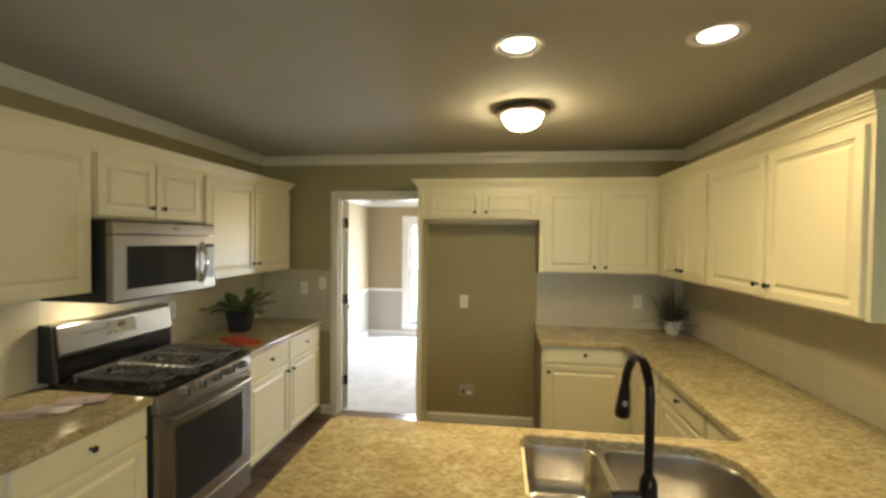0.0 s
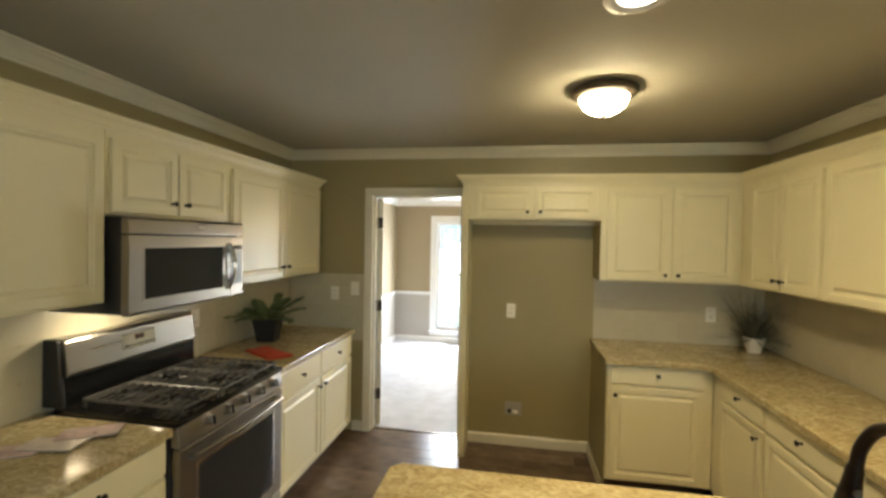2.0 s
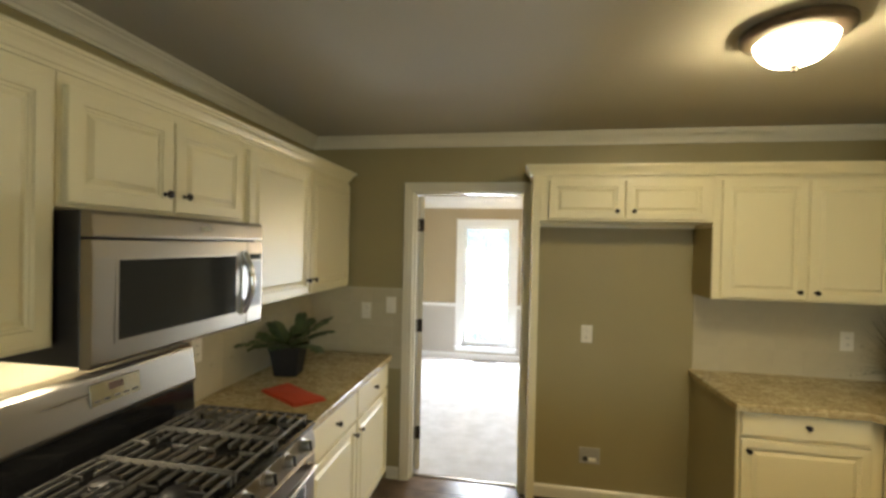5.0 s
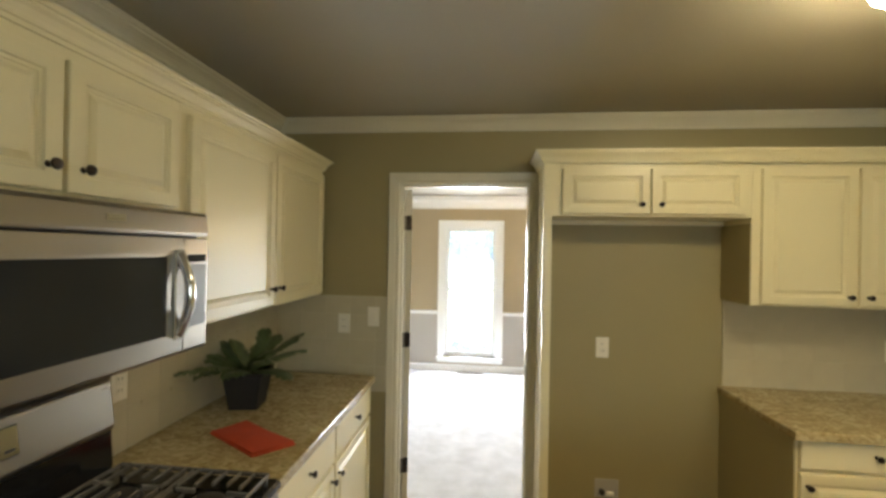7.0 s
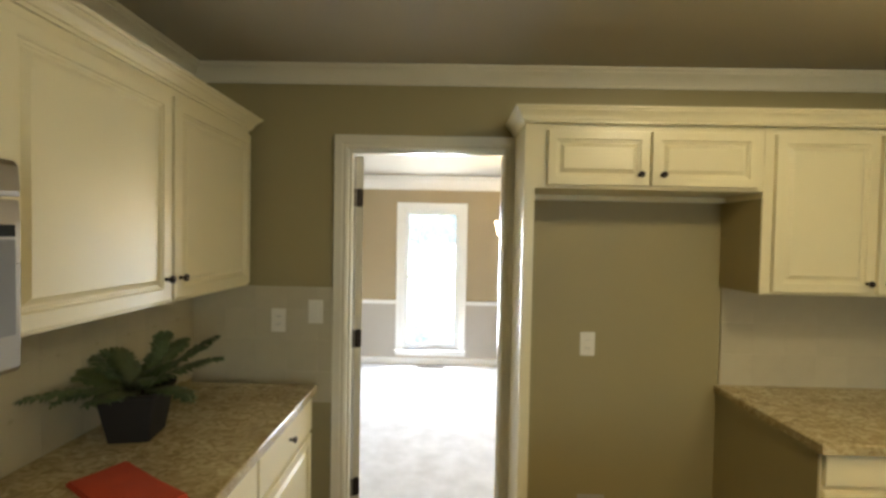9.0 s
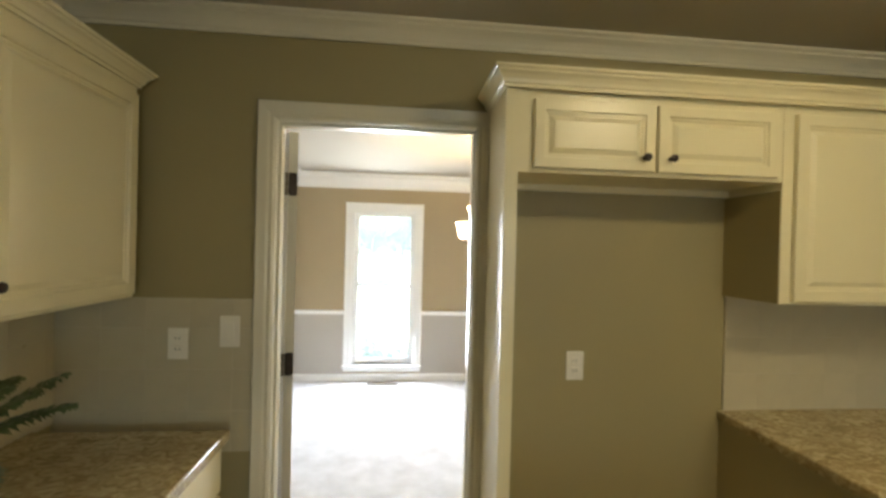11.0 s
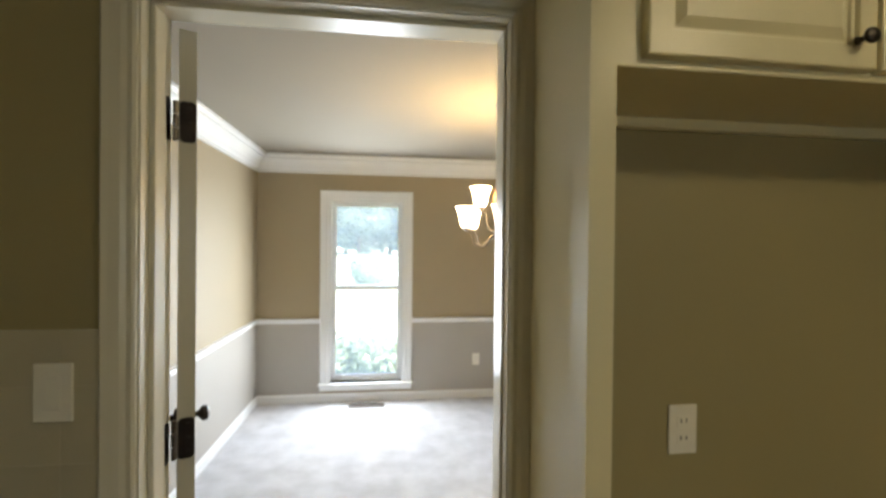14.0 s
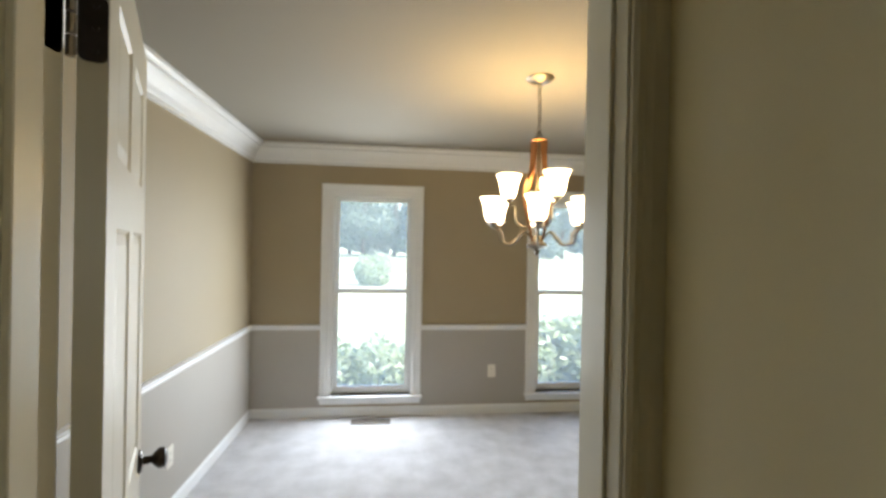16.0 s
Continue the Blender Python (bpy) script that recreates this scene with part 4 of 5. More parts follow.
part("bowl", lathe(bmesh.new(), ((0.114, CEIL_K - 0.043), (0.111, CEIL_K - 0.058), (0.098, CEIL_K - 0.085), (0.074, CEIL_K - 0.107), (0.047, CEIL_K - 0.119), (0.012, CEIL_K - 0.125)), T, 40, cap=False), BULB, dome, "glowing opal glass bowl", True)
part("finial", lathe(bmesh.new(), ((0.013, CEIL_K - 0.125), (0.014, CEIL_K - 0.131), (0.007, CEIL_K - 0.136), (0.009, CEIL_K - 0.142), (0.003, CEIL_K - 0.147)), T, 14), BRONZE, dome, "dark bronze finial", True)
for x, y in ((0.25, 2.05), (0.96, 2.04)):
    can = thing("downlight", (x, y, CEIL_K), "lit recessed downlight with a pale trim ring", "downlight", "recessed ceiling lights")
    T = Matrix.Translation((x, y, 0))
    part("trim_ring", lathe(bmesh.new(), ((0.100, CEIL_K - 0.0005), (0.102, CEIL_K - 0.004), (0.094, CEIL_K - 0.008), (0.082, CEIL_K - 0.007), (0.078, CEIL_K - 0.004)), T, 36, cap=False), CANRIM, can, "pale trim ring", True)
    part("baffle", lathe(bmesh.new(), ((0.079, CEIL_K - 0.004), (0.074, CEIL_K - 0.0025), (0.060, CEIL_K - 0.0015)), T, 36, cap=False), BAFFLE, can, "grey ribbed baffle", True)
    part("lens", lathe(bmesh.new(), ((0.062, CEIL_K - 0.0015), (0.05, CEIL_K - 0.004), (0.01, CEIL_K - 0.006)), T, 36), CANLIT, can, "glowing lens", True)

# ---- chandelier ----
CX, CY = -0.128, 5.75
ch = thing("chandelier", (CX, CY, CEIL_D), "lit bronze and copper chandelier with two tiers of frosted bell shades", "chandelier")
T = Matrix.Translation((CX, CY, 0))
part("canopy", lathe(bmesh.new(), ((0.066, CEIL_D), (0.068, CEIL_D - 0.006), (0.055, CEIL_D - 0.018), (0.02, CEIL_D - 0.026), (0.008, CEIL_D - 0.032)), T, 28), PEWTER, ch, "pewter ceiling canopy", True)
ztop = 2.04


def link(z, turn):
    pts = [Vector((0.0085 * math.cos(a), 0, 0.0165 * math.sin(a))) for a in [2 * math.pi * k / 14 for k in range(15)]]
    r = Matrix.Rotation(radians(turn), 3, "Z")
    return [r @ p + Vector((CX, CY, z)) for p in pts]


z, k = CEIL_D - 0.045, 0
while z > ztop + 0.02:
    part("chain_link", tube(bmesh.new(), link(z, 90 * k), 0.0022, 6, False), PEWTER, ch, "", True)
    z, k = z - 0.0262, k + 1
part("loop", tube(bmesh.new(), [Vector((CX + 0.014 * math.cos(a), CY, ztop + 0.012 + 0.022 * math.sin(a))) for a in [2 * math.pi * k / 16 for k in range(17)]], 0.003, 8, False), PEWTER, ch, "", True)
part("cap", lathe(bmesh.new(), ((0.004, ztop), (0.040, ztop - 0.002), (0.044, ztop - 0.010), (0.038, ztop - 0.016)), T, 20), COPPER, ch, "", True)
part("stem", lathe(bmesh.new(), ((0.010, ztop - 0.014), (0.010, 1.80), (0.016, 1.78), (0.010, 1.75), (0.010, 1.56), (0.028, 1.545), (0.034, 1.525), (0.052, 1.515), (0.050, 1.503), (0.020, 1.492), (0.010, 1.484)), T, 20), PEWTER, ch, "pewter centre stem", True)
part("finial", lathe(bmesh.new(), ((0.008, 1.486), (0.013, 1.476), (0.011, 1.466), (0.003, 1.456)), T, 14), PEWTER, ch, "", True)


def strap(a):
    """A flat copper band that flares from the cap down to the arms."""
    bm = bmesh.new()
    pts = smooth_path(((0.034, 0, ztop - 0.012), (0.036, 0, 1.96), (0.046, 0, 1.88), (0.075, 0, 1.80), (0.085, 0, 1.73), (0.060, 0, 1.62), (0.030, 0, 1.53)), 5)
    w = [0.021 - 0.015 * k / (len(pts) - 1) for k in range(len(pts))]
    rows = []
    for p, ww in zip(pts, w):
        rows.append([bm.verts.new((p.x + dx, s * ww, p.z)) for dx in (0, 0.004) for s in (-1, 1)])
    for r, q in zip(rows, rows[1:]):
        for i, j in ((0, 1), (1, 3), (3, 2), (2, 0)):
            bm.faces.new((r[i], r[j], q[j], q[i]))
    bmesh.ops.transform(bm, matrix=T @ Matrix.Rotation(a, 4, "Z"), verts=bm.verts)
    bmesh.ops.recalc_face_normals(bm, faces=bm.faces)
    return bm


for k in range(4):
    part("strap", strap(radians(25 + 90 * k)), COPPER, ch, "flared copper strap", True)


def shade_profile(z):
    rows = ((0.020, 0), (0.035, 0.012), (0.045, 0.04), (0.049, 0.075), (0.056, 0.105), (0.070, 0.135), (0.068, 0.136), (0.053, 0.107), (0.046, 0.075), (0.042, 0.04), (0.031, 0.014), (0.016, 0.004))
    return [(r * 0.92, z + h * 0.90) for r, h in rows]


def arm(a, r, zs, tier):
    m = T @ Matrix.Rotation(a, 4, "Z")
    if tier:
        pts = ((0.012, 0, 1.66), (0.06, 0, 1.60), (0.105, 0, 1.63), (0.11, 0, 1.70), (r - 0.01, 0, zs - 0.03), (r, 0, zs - 0.012))
    else:
        pts = ((0.028, 0, 1.54), (0.07, 0, 1.575), (0.105, 0, 1.55), (0.145, 0, 1.512), (0.195, 0, 1.525), (r - 0.035, 0, 1.575), (r - 0.005, 0, 1.600), (r, 0, zs - 0.012))
    ob = part("arm", tube(bmesh.new(), [m @ p for p in smooth_path(pts, 5)], 0.0058, 8), PEWTER, ch, "curved pewter arm", True)
    sm = m @ Matrix.Translation((r, 0, 0))
    part("cup", lathe(bmesh.new(), ((0.006, zs - 0.020), (0.010, zs - 0.014), (0.022, zs - 0.004), (0.026, zs + 0.004), (0.020, zs + 0.006)), sm, 16), PEWTER, ob, "", True)
    part("shade", lathe(bmesh.new(), shade_profile(zs), sm, 28, cap=False), SHADE, ob, "glowing frosted bell shade", True)


for k in range(6):
    arm(radians(12 + 60 * k), 0.245, 1.612, 0)
for k in range(3):
    arm(radians(168 + 120 * k), 0.145, 1.738, 1)

# ---- plants ----


def frond(base, a, length, rise, droop, width, bend=0.0):
    """A fern frond: a rib with two rows of pointed leaflets."""
    pts = []
    n = 26
    for k in range(n + 1):
        t = k / n
        out = length * t * (1 - 0.12 * t)
        pts.append(Vector(base) + Vector((math.cos(a + bend * t) * out, math.sin(a + bend * t) * out, rise * t ** 0.72 - droop * t ** 3)))
    bm = bmesh.new()
    tube(bm, pts, [0.0022 * (1 - 0.7 * k / n) for k in range(n + 1)], 5)
    for k in range(2, n + 1):
        p = pts[k]
        d = (pts[k] - pts[k - 1]).normalized()
        side = d.cross(Vector((0, 0, 1))).normalized()
        w = width * math.sin(math.pi * (0.12 + 0.80 * k / n)) ** 0.8
        for s in (-1, 1):
            for j in (0, 0.5):
                q = p - d * (pts[k] - pts[k - 1]).length * j
                tip = q + side * s * w * random.uniform(0.7, 1.15) + d * w * random.uniform(0.3, 0.65) + Vector((0, 0, -0.25 * w + random.uniform(-0.009, 0.007)))
                mid = (q + tip) / 2 + Vector((0, 0, 0.004))
                b = [bm.verts.new(v) for v in (q - d * 0.0022, mid - d * 0.0052, tip, mid + d * 0.0052, q + d * 0.0022)]
                bm.faces.new(b if s > 0 else b[::-1])
    return bm


random.seed(4)
FX, FY = -1.865, 3.545
fern = thing("potted_fern", (FX, FY, CTL), "green fern in a dark square tapered pot on the worktop", "potted plant")


def square_pot(cx, cy, z, r0, r1, h, turn):
    bm = bmesh.new()
    rings = []
    for s, zz in ((r0, 0.0), (r1, h - 0.016), (r1 + 0.004, h - 0.014), (r1 + 0.004, h), (r1 - 0.006, h), (r1 - 0.008, h - 0.02)):
        rings.append([bm.verts.new((cx + s * x, cy + s * y, z + zz)) for x, y in ((-1, -1), (1, -1), (1, 1), (-1, 1))])
    for a, b in zip(rings, rings[1:]):
        for k in range(4):
            bm.faces.new((a[k], a[(k + 1) % 4], b[(k + 1) % 4], b[k]))
    bm.faces.new(rings[0][::-1])
    bm.faces.new(rings[-1])
    bmesh.ops.bevel(bm, geom=[e for e in bm.edges if abs((e.verts[0].co - e.verts[1].co).normalized().z) > 0.8], offset=0.006, segments=2, affect="EDGES", profile=0.5)
    bmesh.ops.rotate(bm, cent=(cx, cy, z), matrix=Matrix.Rotation(radians(turn), 3, "Z"), verts=bm.verts)
    return bm


part("pot", square_pot(FX, FY, CTL, 0.062, 0.085, 0.165, 10), POT_D, fern, "dark tapered pot")
part("soil", boxes((FX - 0.072, FY - 0.072, CTL + 0.130, FX + 0.072, FY + 0.072, CTL + 0.150)), SOIL, fern, "dark soil")
for k in range(19):
    a = 2 * math.pi * k / 19 + random.uniform(-0.2, 0.2)
    up = random.choice((0.06, 0.09, 0.12, 0.15, 0.18))
    ln = random.uniform(0.19, 0.27) * (0.8 if up > 0.12 else 1.0)
    if math.cos(a) > 0.1 or math.sin(a) < -0.6:
        ln *= 1.22
    if math.cos(a) < -0.45:
        ln = min(ln, 0.155 / abs(math.cos(a)))
    part("frond", frond((FX + 0.03 * math.cos(a), FY + 0.03 * math.sin(a), CTL + 0.150), a, ln, up, random.uniform(0.02, 0.06), random.uniform(0.036, 0.050), random.uniform(-0.4, 0.4)), FERN, fern)
# tall fronds that curl over at the tip
for a, ln, up, droop, w in ((1.0, 0.11, 0.235, 0.055, 0.044), (0.5, 0.15, 0.19, 0.05, 0.042), (-1.9, 0.22, 0.20, 0.02, 0.030), (2.5, 0.10, 0.17, 0.03, 0.045), (-0.7, 0.13, 0.15, 0.04, 0.045)):
    part("frond", frond((FX + 0.02 * math.cos(a), FY + 0.02 * math.sin(a), CTL + 0.150), a, ln, up, droop, w, 0.5), FERN, fern)

PX, PY = 1.557, 4.00
spiky = thing("potted_grass", (PX, PY, CT), "dusky spiky grass plant in a small white pot", "potted plant")
part("pot", lathe(bmesh.new(), ((0.040, CT), (0.043, CT + 0.004), (0.062, CT + 0.088), (0.067, CT + 0.090), (0.067, CT + 0.106), (0.061, CT + 0.106), (0.058, CT + 0.092)), Matrix.Translation((PX, PY, 0)), 28), POT_W, spiky, "white tapered pot", True)
part("soil", lathe(bmesh.new(), ((0.054, CT + 0.080), (0.054, CT + 0.092), (0.01, CT + 0.095)), Matrix.Translation((PX, PY, 0)), 20), SOIL, spiky, "dark soil")


def blades(n):
    bm = bmesh.new()
    for k in range(n):
        a = random.uniform(0, 2 * math.pi)
        lean = random.uniform(0.15, 1.45)
        ln = random.uniform(0.24, 0.42)
        p0 = Vector((PX + 0.025 * math.cos(a), PY + 0.025 * math.sin(a), CT + 0.088))
        dirn = Vector((math.cos(a) * math.sin(lean), math.sin(a) * math.sin(lean), math.cos(lean)))
        if math.cos(a) > 0.3 or math.sin(a) > 0.3:
            ln *= 0.72
        side = Vector((-math.sin(a), math.cos(a), 0)) * 0.0034
        row = []
        for t in (0, 0.4, 0.75, 1.0):
            p = p0 + dirn * ln * t + Vector((0, 0, -0.06 * t * t * math.sin(lean)))
            row.append((bm.verts.new(p - side * (1 - 0.92 * t)), bm.verts.new(p + side * (1 - 0.92 * t))))
        for r, q in zip(row, row[1:]):
            bm.faces.new((r[0], r[1], q[1], q[0]))
        if k % 2 == 0:
            for t in (0.45, 0.6, 0.75, 0.9):
                p = p0 + dirn * ln * t + Vector((0, 0, -0.06 * t * t * math.sin(lean)))
                w = Vector((random.uniform(-1, 1), random.uniform(-1, 1), random.uniform(-0.2, 1))).normalized() * 0.018
                s2 = side * 0.8
                bm.faces.new([bm.verts.new(v) for v in (p - s2, p + s2, p + w)])
    return bm


tagged(part("blades", blades(360), GRASSY, spiky), kind="stuff")

# ---- small things on the worktops ----
napkin = thing("folded_napkin", (-1.65, 3.20, CTL), "folded bright red cloth napkin on the worktop", "napkin")


def cloth(z, t, shrink, phase):
    bm = bmesh.new()
    c0, c1, c2, c3 = (Vector(p) for p in ((-1.838, 3.236), (-1.757, 3.350), (-1.472, 3.192), (-1.575, 3.078)))
    mid = (c0 + c1 + c2 + c3) / 4
    c0, c1, c2, c3 = (mid + (c - mid) * shrink for c in (c0, c1, c2, c3))
    n = 10
    lo, hi = [], []
    for i in range(n + 1):
        for k in range(n + 1):
            u, v = i / n, k / n
            p = (c0 * (1 - u) + c3 * u) * (1 - v) + (c1 * (1 - u) + c2 * u) * v
            w = 0.0025 * math.sin(5 * u + phase) * math.cos(4 * v + phase)
            e = 0.004 * max(abs(u - 0.5), abs(v - 0.5)) * 2
            lo.append(bm.verts.new((p.x, p.y, z)))
            hi.append(bm.verts.new((p.x, p.y, z + t + w - e)))
    for i in range(n):
        for k in range(n):
            a, b, c, d = i * (n + 1) + k, (i + 1) * (n + 1) + k, (i + 1) * (n + 1) + k + 1, i * (n + 1) + k + 1
            bm.faces.new((hi[a], hi[b], hi[c], hi[d]))
            bm.faces.new((lo[d], lo[c], lo[b], lo[a]))
    rim = [i * (n + 1) for i in range(n)] + [n * (n + 1) + k for k in range(n)] + [i * (n + 1) + n for i in range(n, 0, -1)] + [k for k in range(n, 0, -1)]
    for a, b in zip(rim, rim[1:] + rim[:1]):
        bm.faces.new((lo[a], lo[b], hi[b], hi[a]))
    bmesh.ops.recalc_face_normals(bm, faces=bm.faces)
    return bm


part("lower_fold", cloth(CTL, 0.010, 1.0, 0.4), RED, napkin, "", True)
part("upper_fold", cloth(CTL + 0.0085, 0.010, 0.96, 2.0), RED, napkin, "", True)
for i, (x, y, a, mt, lb) in enumerate(((-1.80, 1.86, 25, PAPER, "glossy pink and white magazine on the worktop"), (-1.70, 1.93, 12, PAPER_W, "white leaflet on the worktop"), (-1.655, 2.03, 30, PAPER, "small glossy brochure on the worktop"))):
    t = thing("magazine", (x, y, CTL), lb, "magazine", "papers on the worktop")
    m = Matrix.Translation((x, y, CTL + 0.0049 * i)) @ Matrix.Rotation(radians(a), 4, "Z")
    part("pages", boxes((-0.095, -0.048, 0.0, 0.095, 0.048, 0.004), m=m), PAPER_W, t)
    part("cover", boxes((-0.096, -0.049, 0.004, 0.096, 0.049, 0.0048), m=m), mt, t)

# ---- switches, sockets, vent ----


def wall_plate(name, face, where, u, z, label, category, slots):
    m = face_matrix(face, where, u, z)
    t = thing(name, m.translation, label, category, "wall plates")
    part("plate", boxes((-0.035, 0, -0.057, 0.035, 0.006, 0.057), bevel=0.002, m=m), PLATE, t)
    if slots:
        for dz in (-0.020, 0.020):
            part("socket", boxes((-0.016, 0.005, dz - 0.014, 0.016, 0.0078, dz + 0.014), bevel=0.0015, m=m), PLATE, t)
            part("slot", boxes((-0.008, 0.0076, dz - 0.004, -0.0055, 0.0084, dz + 0.006), (0.0055, 0.0076, dz - 0.004, 0.008, 0.0084, dz + 0.006), m=m), SLOT, t, "dark socket slots")
    else:
        part("rocker", boxes((-0.016, 0.005, -0.033, 0.016, 0.009, 0.033), bevel=0.002, m=m), PLATE, t)


TF = YF - 0.009
wall_plate("wall_socket", "-y", YF, -0.128, 1.090, "white double socket on the fridge bay wall", "socket", True)
wall_plate("wall_socket", "-y", TF, -1.628, 1.175, "white double socket on the tiled wall", "socket", True)
wall_plate("light_switch", "-y", TF, -1.448, 1.220, "white light switch on the tiled wall", "switch", False)
wall_plate("wall_socket", "-y", TF, 1.345, 1.130, "white double socket on the tiled wall", "socket", True)
wall_plate("wall_socket", "-y", DY - 0.003, 0.062, 0.386, "white double socket below the chair rail", "socket", True)
wall_plate("wall_socket", "+x", DXL + 0.003, 6.15, 0.325, "white double socket on the grey dining room wall", "socket", True)
wall_plate("wall_socket", "+x", XL + 0.009, 3.035, 1.135, "white double socket on the tiled wall by the range", "socket", True)
valve = thing("ice_maker_box", (-0.09, YF, 0.25), "recessed white water outlet box with a dark valve", "outlet box")
part("frame", boxes((-0.158, YF - 0.006, 0.245, -0.028, YF, 0.258), (-0.158, YF - 0.006, 0.338, -0.028, YF, 0.351), (-0.158, YF - 0.006, 0.258, -0.145, YF, 0.338), (-0.041, YF - 0.006, 0.258, -0.028, YF, 0.338), bevel=0.0015), WALL_L, valve)
part("back", boxes((-0.145, YF - 0.002, 0.258, -0.041, YF, 0.338)), WALL_L, valve, "grey recessed back")
part("valve", lathe(bmesh.new(), ((0.010, 0), (0.010, 0.014), (0.016, 0.016), (0.016, 0.026)), Matrix.Translation((-0.122, YF - 0.002, 0.285)) @ Matrix.Rotation(radians(90), 4, "X"), 14), SLOT, valve, "dark valve", True)
part("pipe", boxes((-0.10, YF - 0.018, 0.262, -0.055, YF - 0.002, 0.285), bevel=0.004), PLATE, valve, "white fitting")
reg = thing("floor_vent", (-1.01, 7.35, 0), "dark metal floor register set in the carpet", "floor vent")
part("frame", boxes((-1.165, 7.295, 0.003, -0.835, 7.305, 0.009), (-1.165, 7.395, 0.003, -0.835, 7.405, 0.009), (-1.165, 7.305, 0.003, -1.150, 7.395, 0.009), (-0.850, 7.305, 0.003, -0.835, 7.395, 0.009), (-1.15, 7.305, 0.0035, -0.85, 7.395, 0.005)), VENT, reg)
for k in range(14):
    part("slat", boxes((-1.145 + 0.021 * k, 7.306, 0.005, -1.136 + 0.021 * k, 7.394, 0.009)), VENT, reg)

# ---- outside ----
structure("ground", boxes((-400, -400, -0.6, 400, 600, -0.45)), LAWN, "sunlit lawn in front of the house", "lawn")
structure("road", boxes((-300, 30.0, -0.45, 300, 36.0, -0.43)), STREET, "pale sunlit street", "road")


def leaf_cloud(centres, n, size, seed):
    """Small folded leaves strewn through ellipsoid clumps (x, y, z, rx, ry, rz)."""
    rng = np.random.RandomState(seed)
    verts, faces = [], []
    vol = np.array([c[3] * c[4] * c[5] for c in centres])
    pick = rng.choice(len(centres), n, p=vol / vol.sum())
    for i in pick:
        cx, cy, cz, rx, ry, rz = centres[i]
        d = rng.normal(size=3)
        d /= np.linalg.norm(d)
        r = rng.uniform(0.55, 1.05) ** 0.6
        p = np.array((cx, cy, cz)) + d * r * np.array((rx, ry, rz))
        a = rng.normal(size=3)
        a /= np.linalg.norm(a)
        b = np.cross(a, rng.normal(size=3))
        b /= np.linalg.norm(b)
        s = size * rng.uniform(0.6, 1.3)
        k = len(verts)
        verts += [tuple(p - a * s), tuple(p + b * s * 0.45), tuple(p + a * s), tuple(p - b * s * 0.45)]
        faces.append((k, k + 1, k + 2, k + 3))
    me = bpy.data.meshes.new("leaves")
    me.from_pydata(verts, [], faces)
    return me


def leafy(name, me, mat, parent):
    me.materials.append(mat)
    ob = new(name, me)
    ob.parent = parent
    ob.matrix_parent_inverse = Matrix.Translation(parent.location).inverted()
    return tagged(ob, kind="stuff")


rs = random.Random(11)
hd = thing("hedge", (-0.5, 8.75, -0.45), "low clipped green hedge under the window", "hedge")
leafy("leaves", leaf_cloud([(-3.4 + 0.40 * k, 8.75 + rs.uniform(-0.08, 0.08), -0.08 + rs.uniform(-0.06, 0.07), 0.36, 0.48, 0.50) for k in range(10)], 16000, 0.05, 3), HEDGE, hd)
part("stems", boxes(*[(-3.4 + 0.40 * k, 8.73, -0.46, -3.37 + 0.40 * k, 8.76, 0.1) for k in range(10)]), BARK, hd, "thin woody stems")
sh = thing("shrub", (1.6, 8.75, -0.45), "tall blue-green shrub outside the window", "shrub")
leafy("leaves", leaf_cloud([(0.75 + 0.33 * k, 8.8 + rs.uniform(-0.12, 0.12), 0.06 + rs.uniform(-0.06, 0.12), 0.42, 0.48, 0.66) for k in range(8)], 15000, 0.06, 5), HEDGE, sh)
part("stems", boxes(*[(0.75 + 0.33 * k, 8.78, -0.46, 0.79 + 0.33 * k, 8.82, 0.4) for k in range(8)]), BARK, sh, "thin woody stems")
bs = thing("shrub", (-1.75, 25.5, -0.45), "rounded green shrub on the far lawn", "shrub")
leafy("leaves", leaf_cloud([(-2.15, 25.4, 0.35, 0.6, 0.6, 0.7), (-1.4, 25.6, 0.40, 0.6, 0.6, 0.75), (-1.75, 25.3, 0.0, 0.9, 0.6, 0.5)], 5200, 0.09, 7), HEDGE, bs)
part("stems", boxes((-1.80, 25.45, -0.46, -1.70, 25.55, 0.4)), BARK, bs, "woody stem")


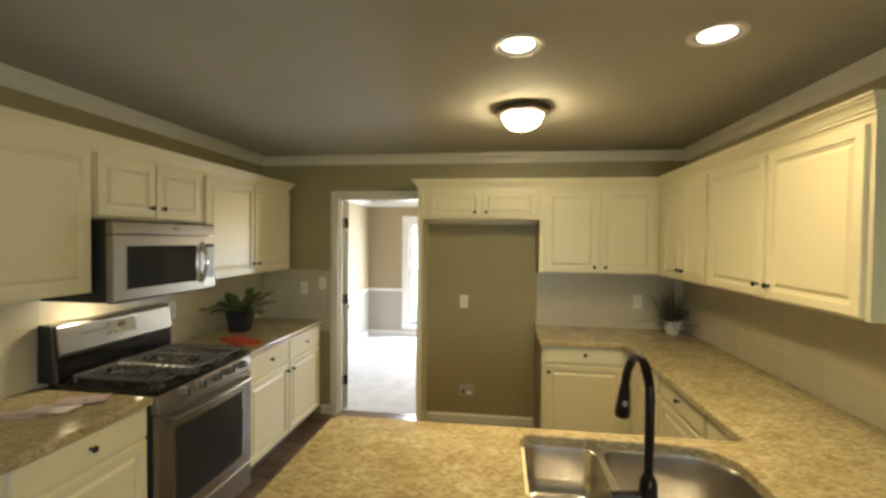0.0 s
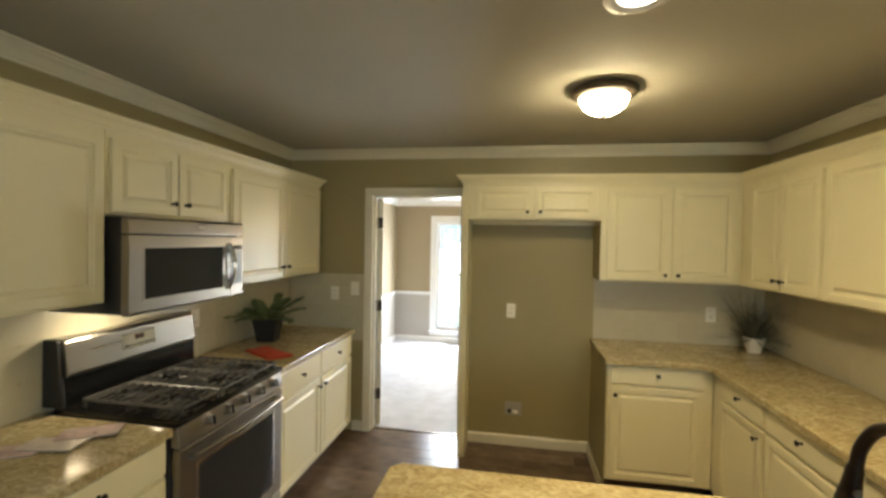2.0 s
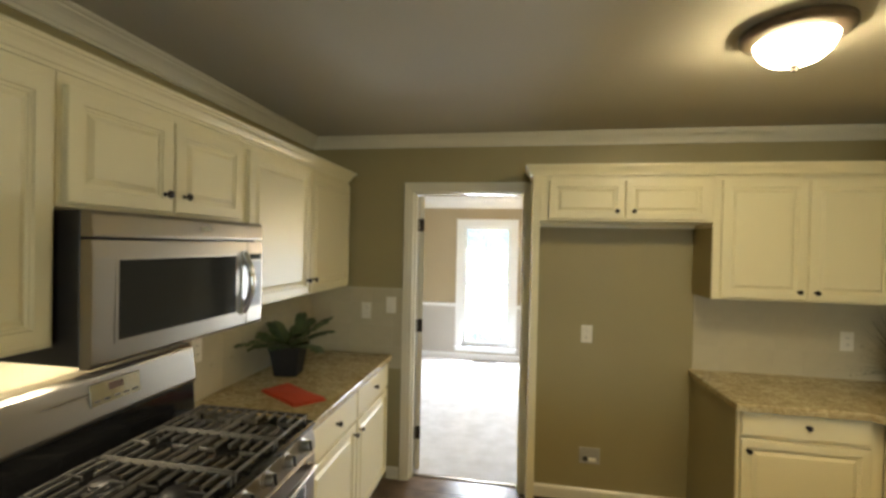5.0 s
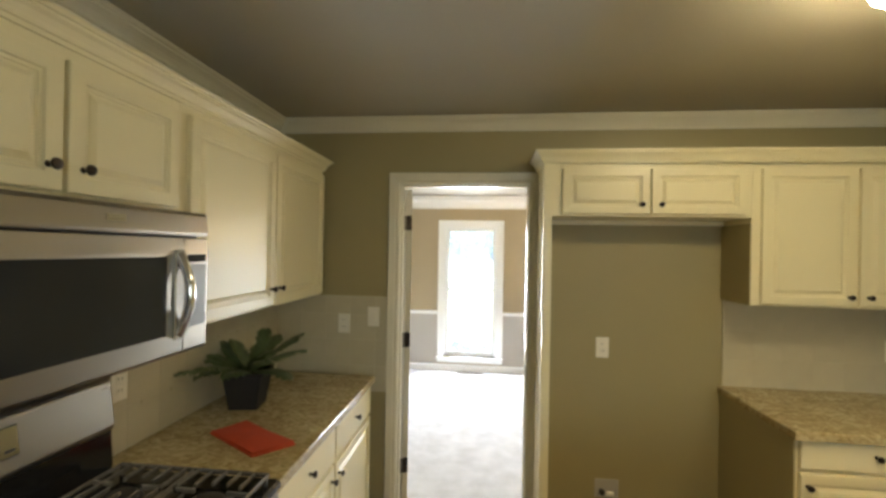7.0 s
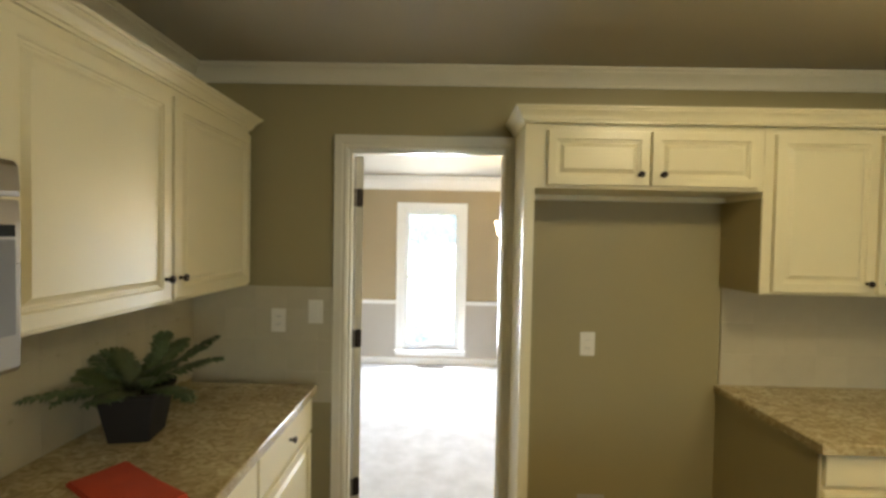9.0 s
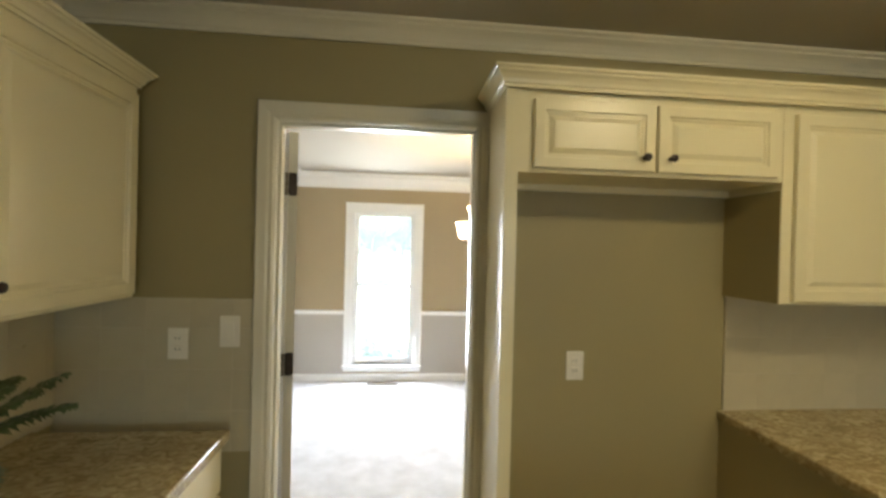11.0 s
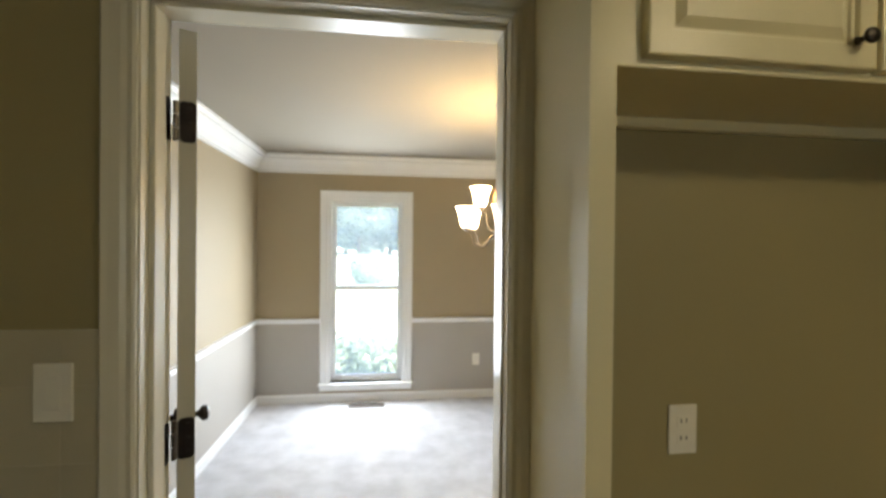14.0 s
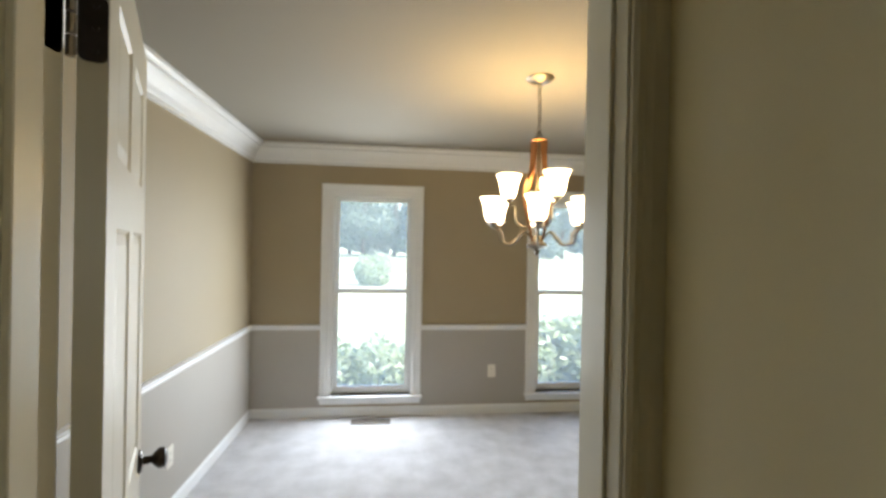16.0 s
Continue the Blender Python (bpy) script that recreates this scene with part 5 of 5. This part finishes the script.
def tree(x, y, h, crown, seed):
    rr = random.Random(seed)
    t = thing("tree", (x, y, -0.45), "broad leafy green tree across the street", "tree", "trees across the street")
    lean = (rr.uniform(-0.4, 0.4), rr.uniform(-0.4, 0.4))
    trunk = smooth_path(((x, y, -0.5), (x + lean[0] * 0.3, y, h * 0.25), (x + lean[0] * 0.7, y + lean[1] * 0.5, h * 0.5), (x + lean[0], y + lean[1], h * 0.8)), 4)
    tk = part("trunk", tube(bmesh.new(), trunk, [0.22 * h / 8 * (1 - 0.75 * k / (len(trunk) - 1)) for k in range(len(trunk))], 9), BARK, t, "grey-brown trunk", True)
    cl = []
    for k in range(16):
        a = 2 * math.pi * k / 6.5 + rr.uniform(-0.4, 0.4)
        z0 = h * rr.uniform(0.02, 0.45)
        r = crown * rr.uniform(0.45, 0.85)
        tip = Vector((x + r * math.cos(a), y + r * math.sin(a), z0 + h * rr.uniform(0.01, 0.2)))
        part("limb", tube(bmesh.new(), smooth_path((Vector((x, y, z0)), (Vector((x, y, z0)) + tip) / 2 + Vector((0, 0, 0.3)), tip), 3), 0.035 * h / 8, 6), BARK, t)
        cl.append((tip.x, tip.y, tip.z, crown * rr.uniform(0.3, 0.48), crown * rr.uniform(0.3, 0.48), crown * rr.uniform(0.22, 0.36)))
    cl.append((x, y, h * 0.85, crown * 0.5, crown * 0.5, crown * 0.4))
    leafy("crown", leaf_cloud(cl, 11000, 0.42, seed), LEAF, t)


for i, (x, y, h, c) in enumerate(((-24, 92, 19, 7.0), (-15, 88, 17, 6.0), (-6.2, 84, 15, 5.6), (-0.5, 96, 20, 7.0), (5.5, 86, 17, 6.0), (15, 92, 19, 7.0), (25, 88, 18, 6.6), (34, 90, 19, 7.0), (43, 92, 19, 7.0), (-10.5, 104, 21, 7.5))):
    tree(x, y, h, c, 20 + i)

# ---- pieces of the floor and the tiled walls ----


def planks():
    rs = random.Random(2)
    w = 0.127
    shared = {}
    x = XL + 0.001
    rows = []
    # boards run along x
    y = 0.9
    while y < YF - 0.001:
        wy = min(w, YF - 0.001 - y)
        x = XL + 0.001 - rs.uniform(0, 1.0)
        while x < XR:
            ln = rs.choice((0.9, 1.2, 1.5))
            a, b = max(x, XL + 0.001), min(x + ln, XR - 0.001)
            if b - a > 0.05:
                rows.append((a, y, b, y + wy))
            x += ln
        y += w
    for a, y0, b, y1 in rows:
        key = (round(b - a, 3), round(y1 - y0, 3))
        if key not in shared:
            bm = bmesh.new()
            add_box(bm, 0.0008, 0.0008, -0.0125, key[0] - 0.0008, key[1] - 0.0008, 0.0)
            me = bpy.data.meshes.new("floor_board")
            bm.to_mesh(me)
            bm.free()
            me.materials.append(WOOD)
            shared[key] = me
        ob = new("floor_board", shared[key])
        ob.location = (a, y0, 0)
        ob.parent = floor


planks()
part("floor_rest", boxes((XL, YB, -0.0125, XR, 0.899, 0.0)), WOOD, floor)
part("floor_sill", boxes((DOOR_L, YF - 0.001, -0.0125, DOOR_R, YF + 0.06, 0.0)), WOOD, floor)


def tiles(parent, face, where, u0, u1, z0, z1, pitch=0.152):
    shared = {}
    cols = int(math.ceil((u1 - u0) / pitch))
    z = z0
    while z < z1 - 0.005:
        h = min(pitch, z1 - z)
        for k in range(cols):
            a = u0 + k * pitch
            w = min(pitch, u1 - a)
            if w < 0.01:
                continue
            key = (round(w, 3), round(h, 3))
            if key not in shared:
                bm = bmesh.new()
                add_box(bm, 0.0002, 0.0, 0.0002, w - 0.0002, 0.009, h - 0.0002)
                f = max(bm.faces, key=lambda q: q.calc_center_median().y)
                bmesh.ops.bevel(bm, geom=list(f.edges), offset=0.0004, segments=1, affect="EDGES", profile=0.5)
                bmesh.ops.transform(bm, matrix=face_matrix(face, 0, 0, 0), verts=bm.verts)
                bmesh.ops.recalc_face_normals(bm, faces=bm.faces)
                me = bpy.data.meshes.new("tile")
                bm.to_mesh(me)
                bm.free()
                me.materials.append(TILE)
                shared[key] = me
            ob = new("tile", shared[key])
            ob.location = face_matrix(face, where, a, z).translation
            ob.parent = parent
        z += pitch


part("grout", boxes((XL, 0.95, CTL - 0.01, XL + 0.006, YF, 1.345)), GROUT, wall_west)
tiles(wall_west, "+x", XL, 0.95, YF, CTL, 1.345)
part("grout", boxes((XL, YF - 0.006, 0.775, DOOR_L - 0.068, YF, 1.340)), GROUT, wall_north)
tiles(wall_north, "-y", YF, XL + 0.01, DOOR_L - 0.068, 0.775, 1.340)
part("grout", boxes((0.508, YF - 0.006, CT - 0.01, XR, YF, ZB_R)), GROUT, wall_north)
tiles(wall_north, "-y", YF, 0.508, XR - 0.010, CT, ZB_R)
part("grout", boxes((XR - 0.006, 1.36, CT - 0.01, XR, YF, ZB_R)), GROUT, wall_east)
tiles(wall_east, "-x", XR, 1.36, YF - 0.010, CT, ZB_R)
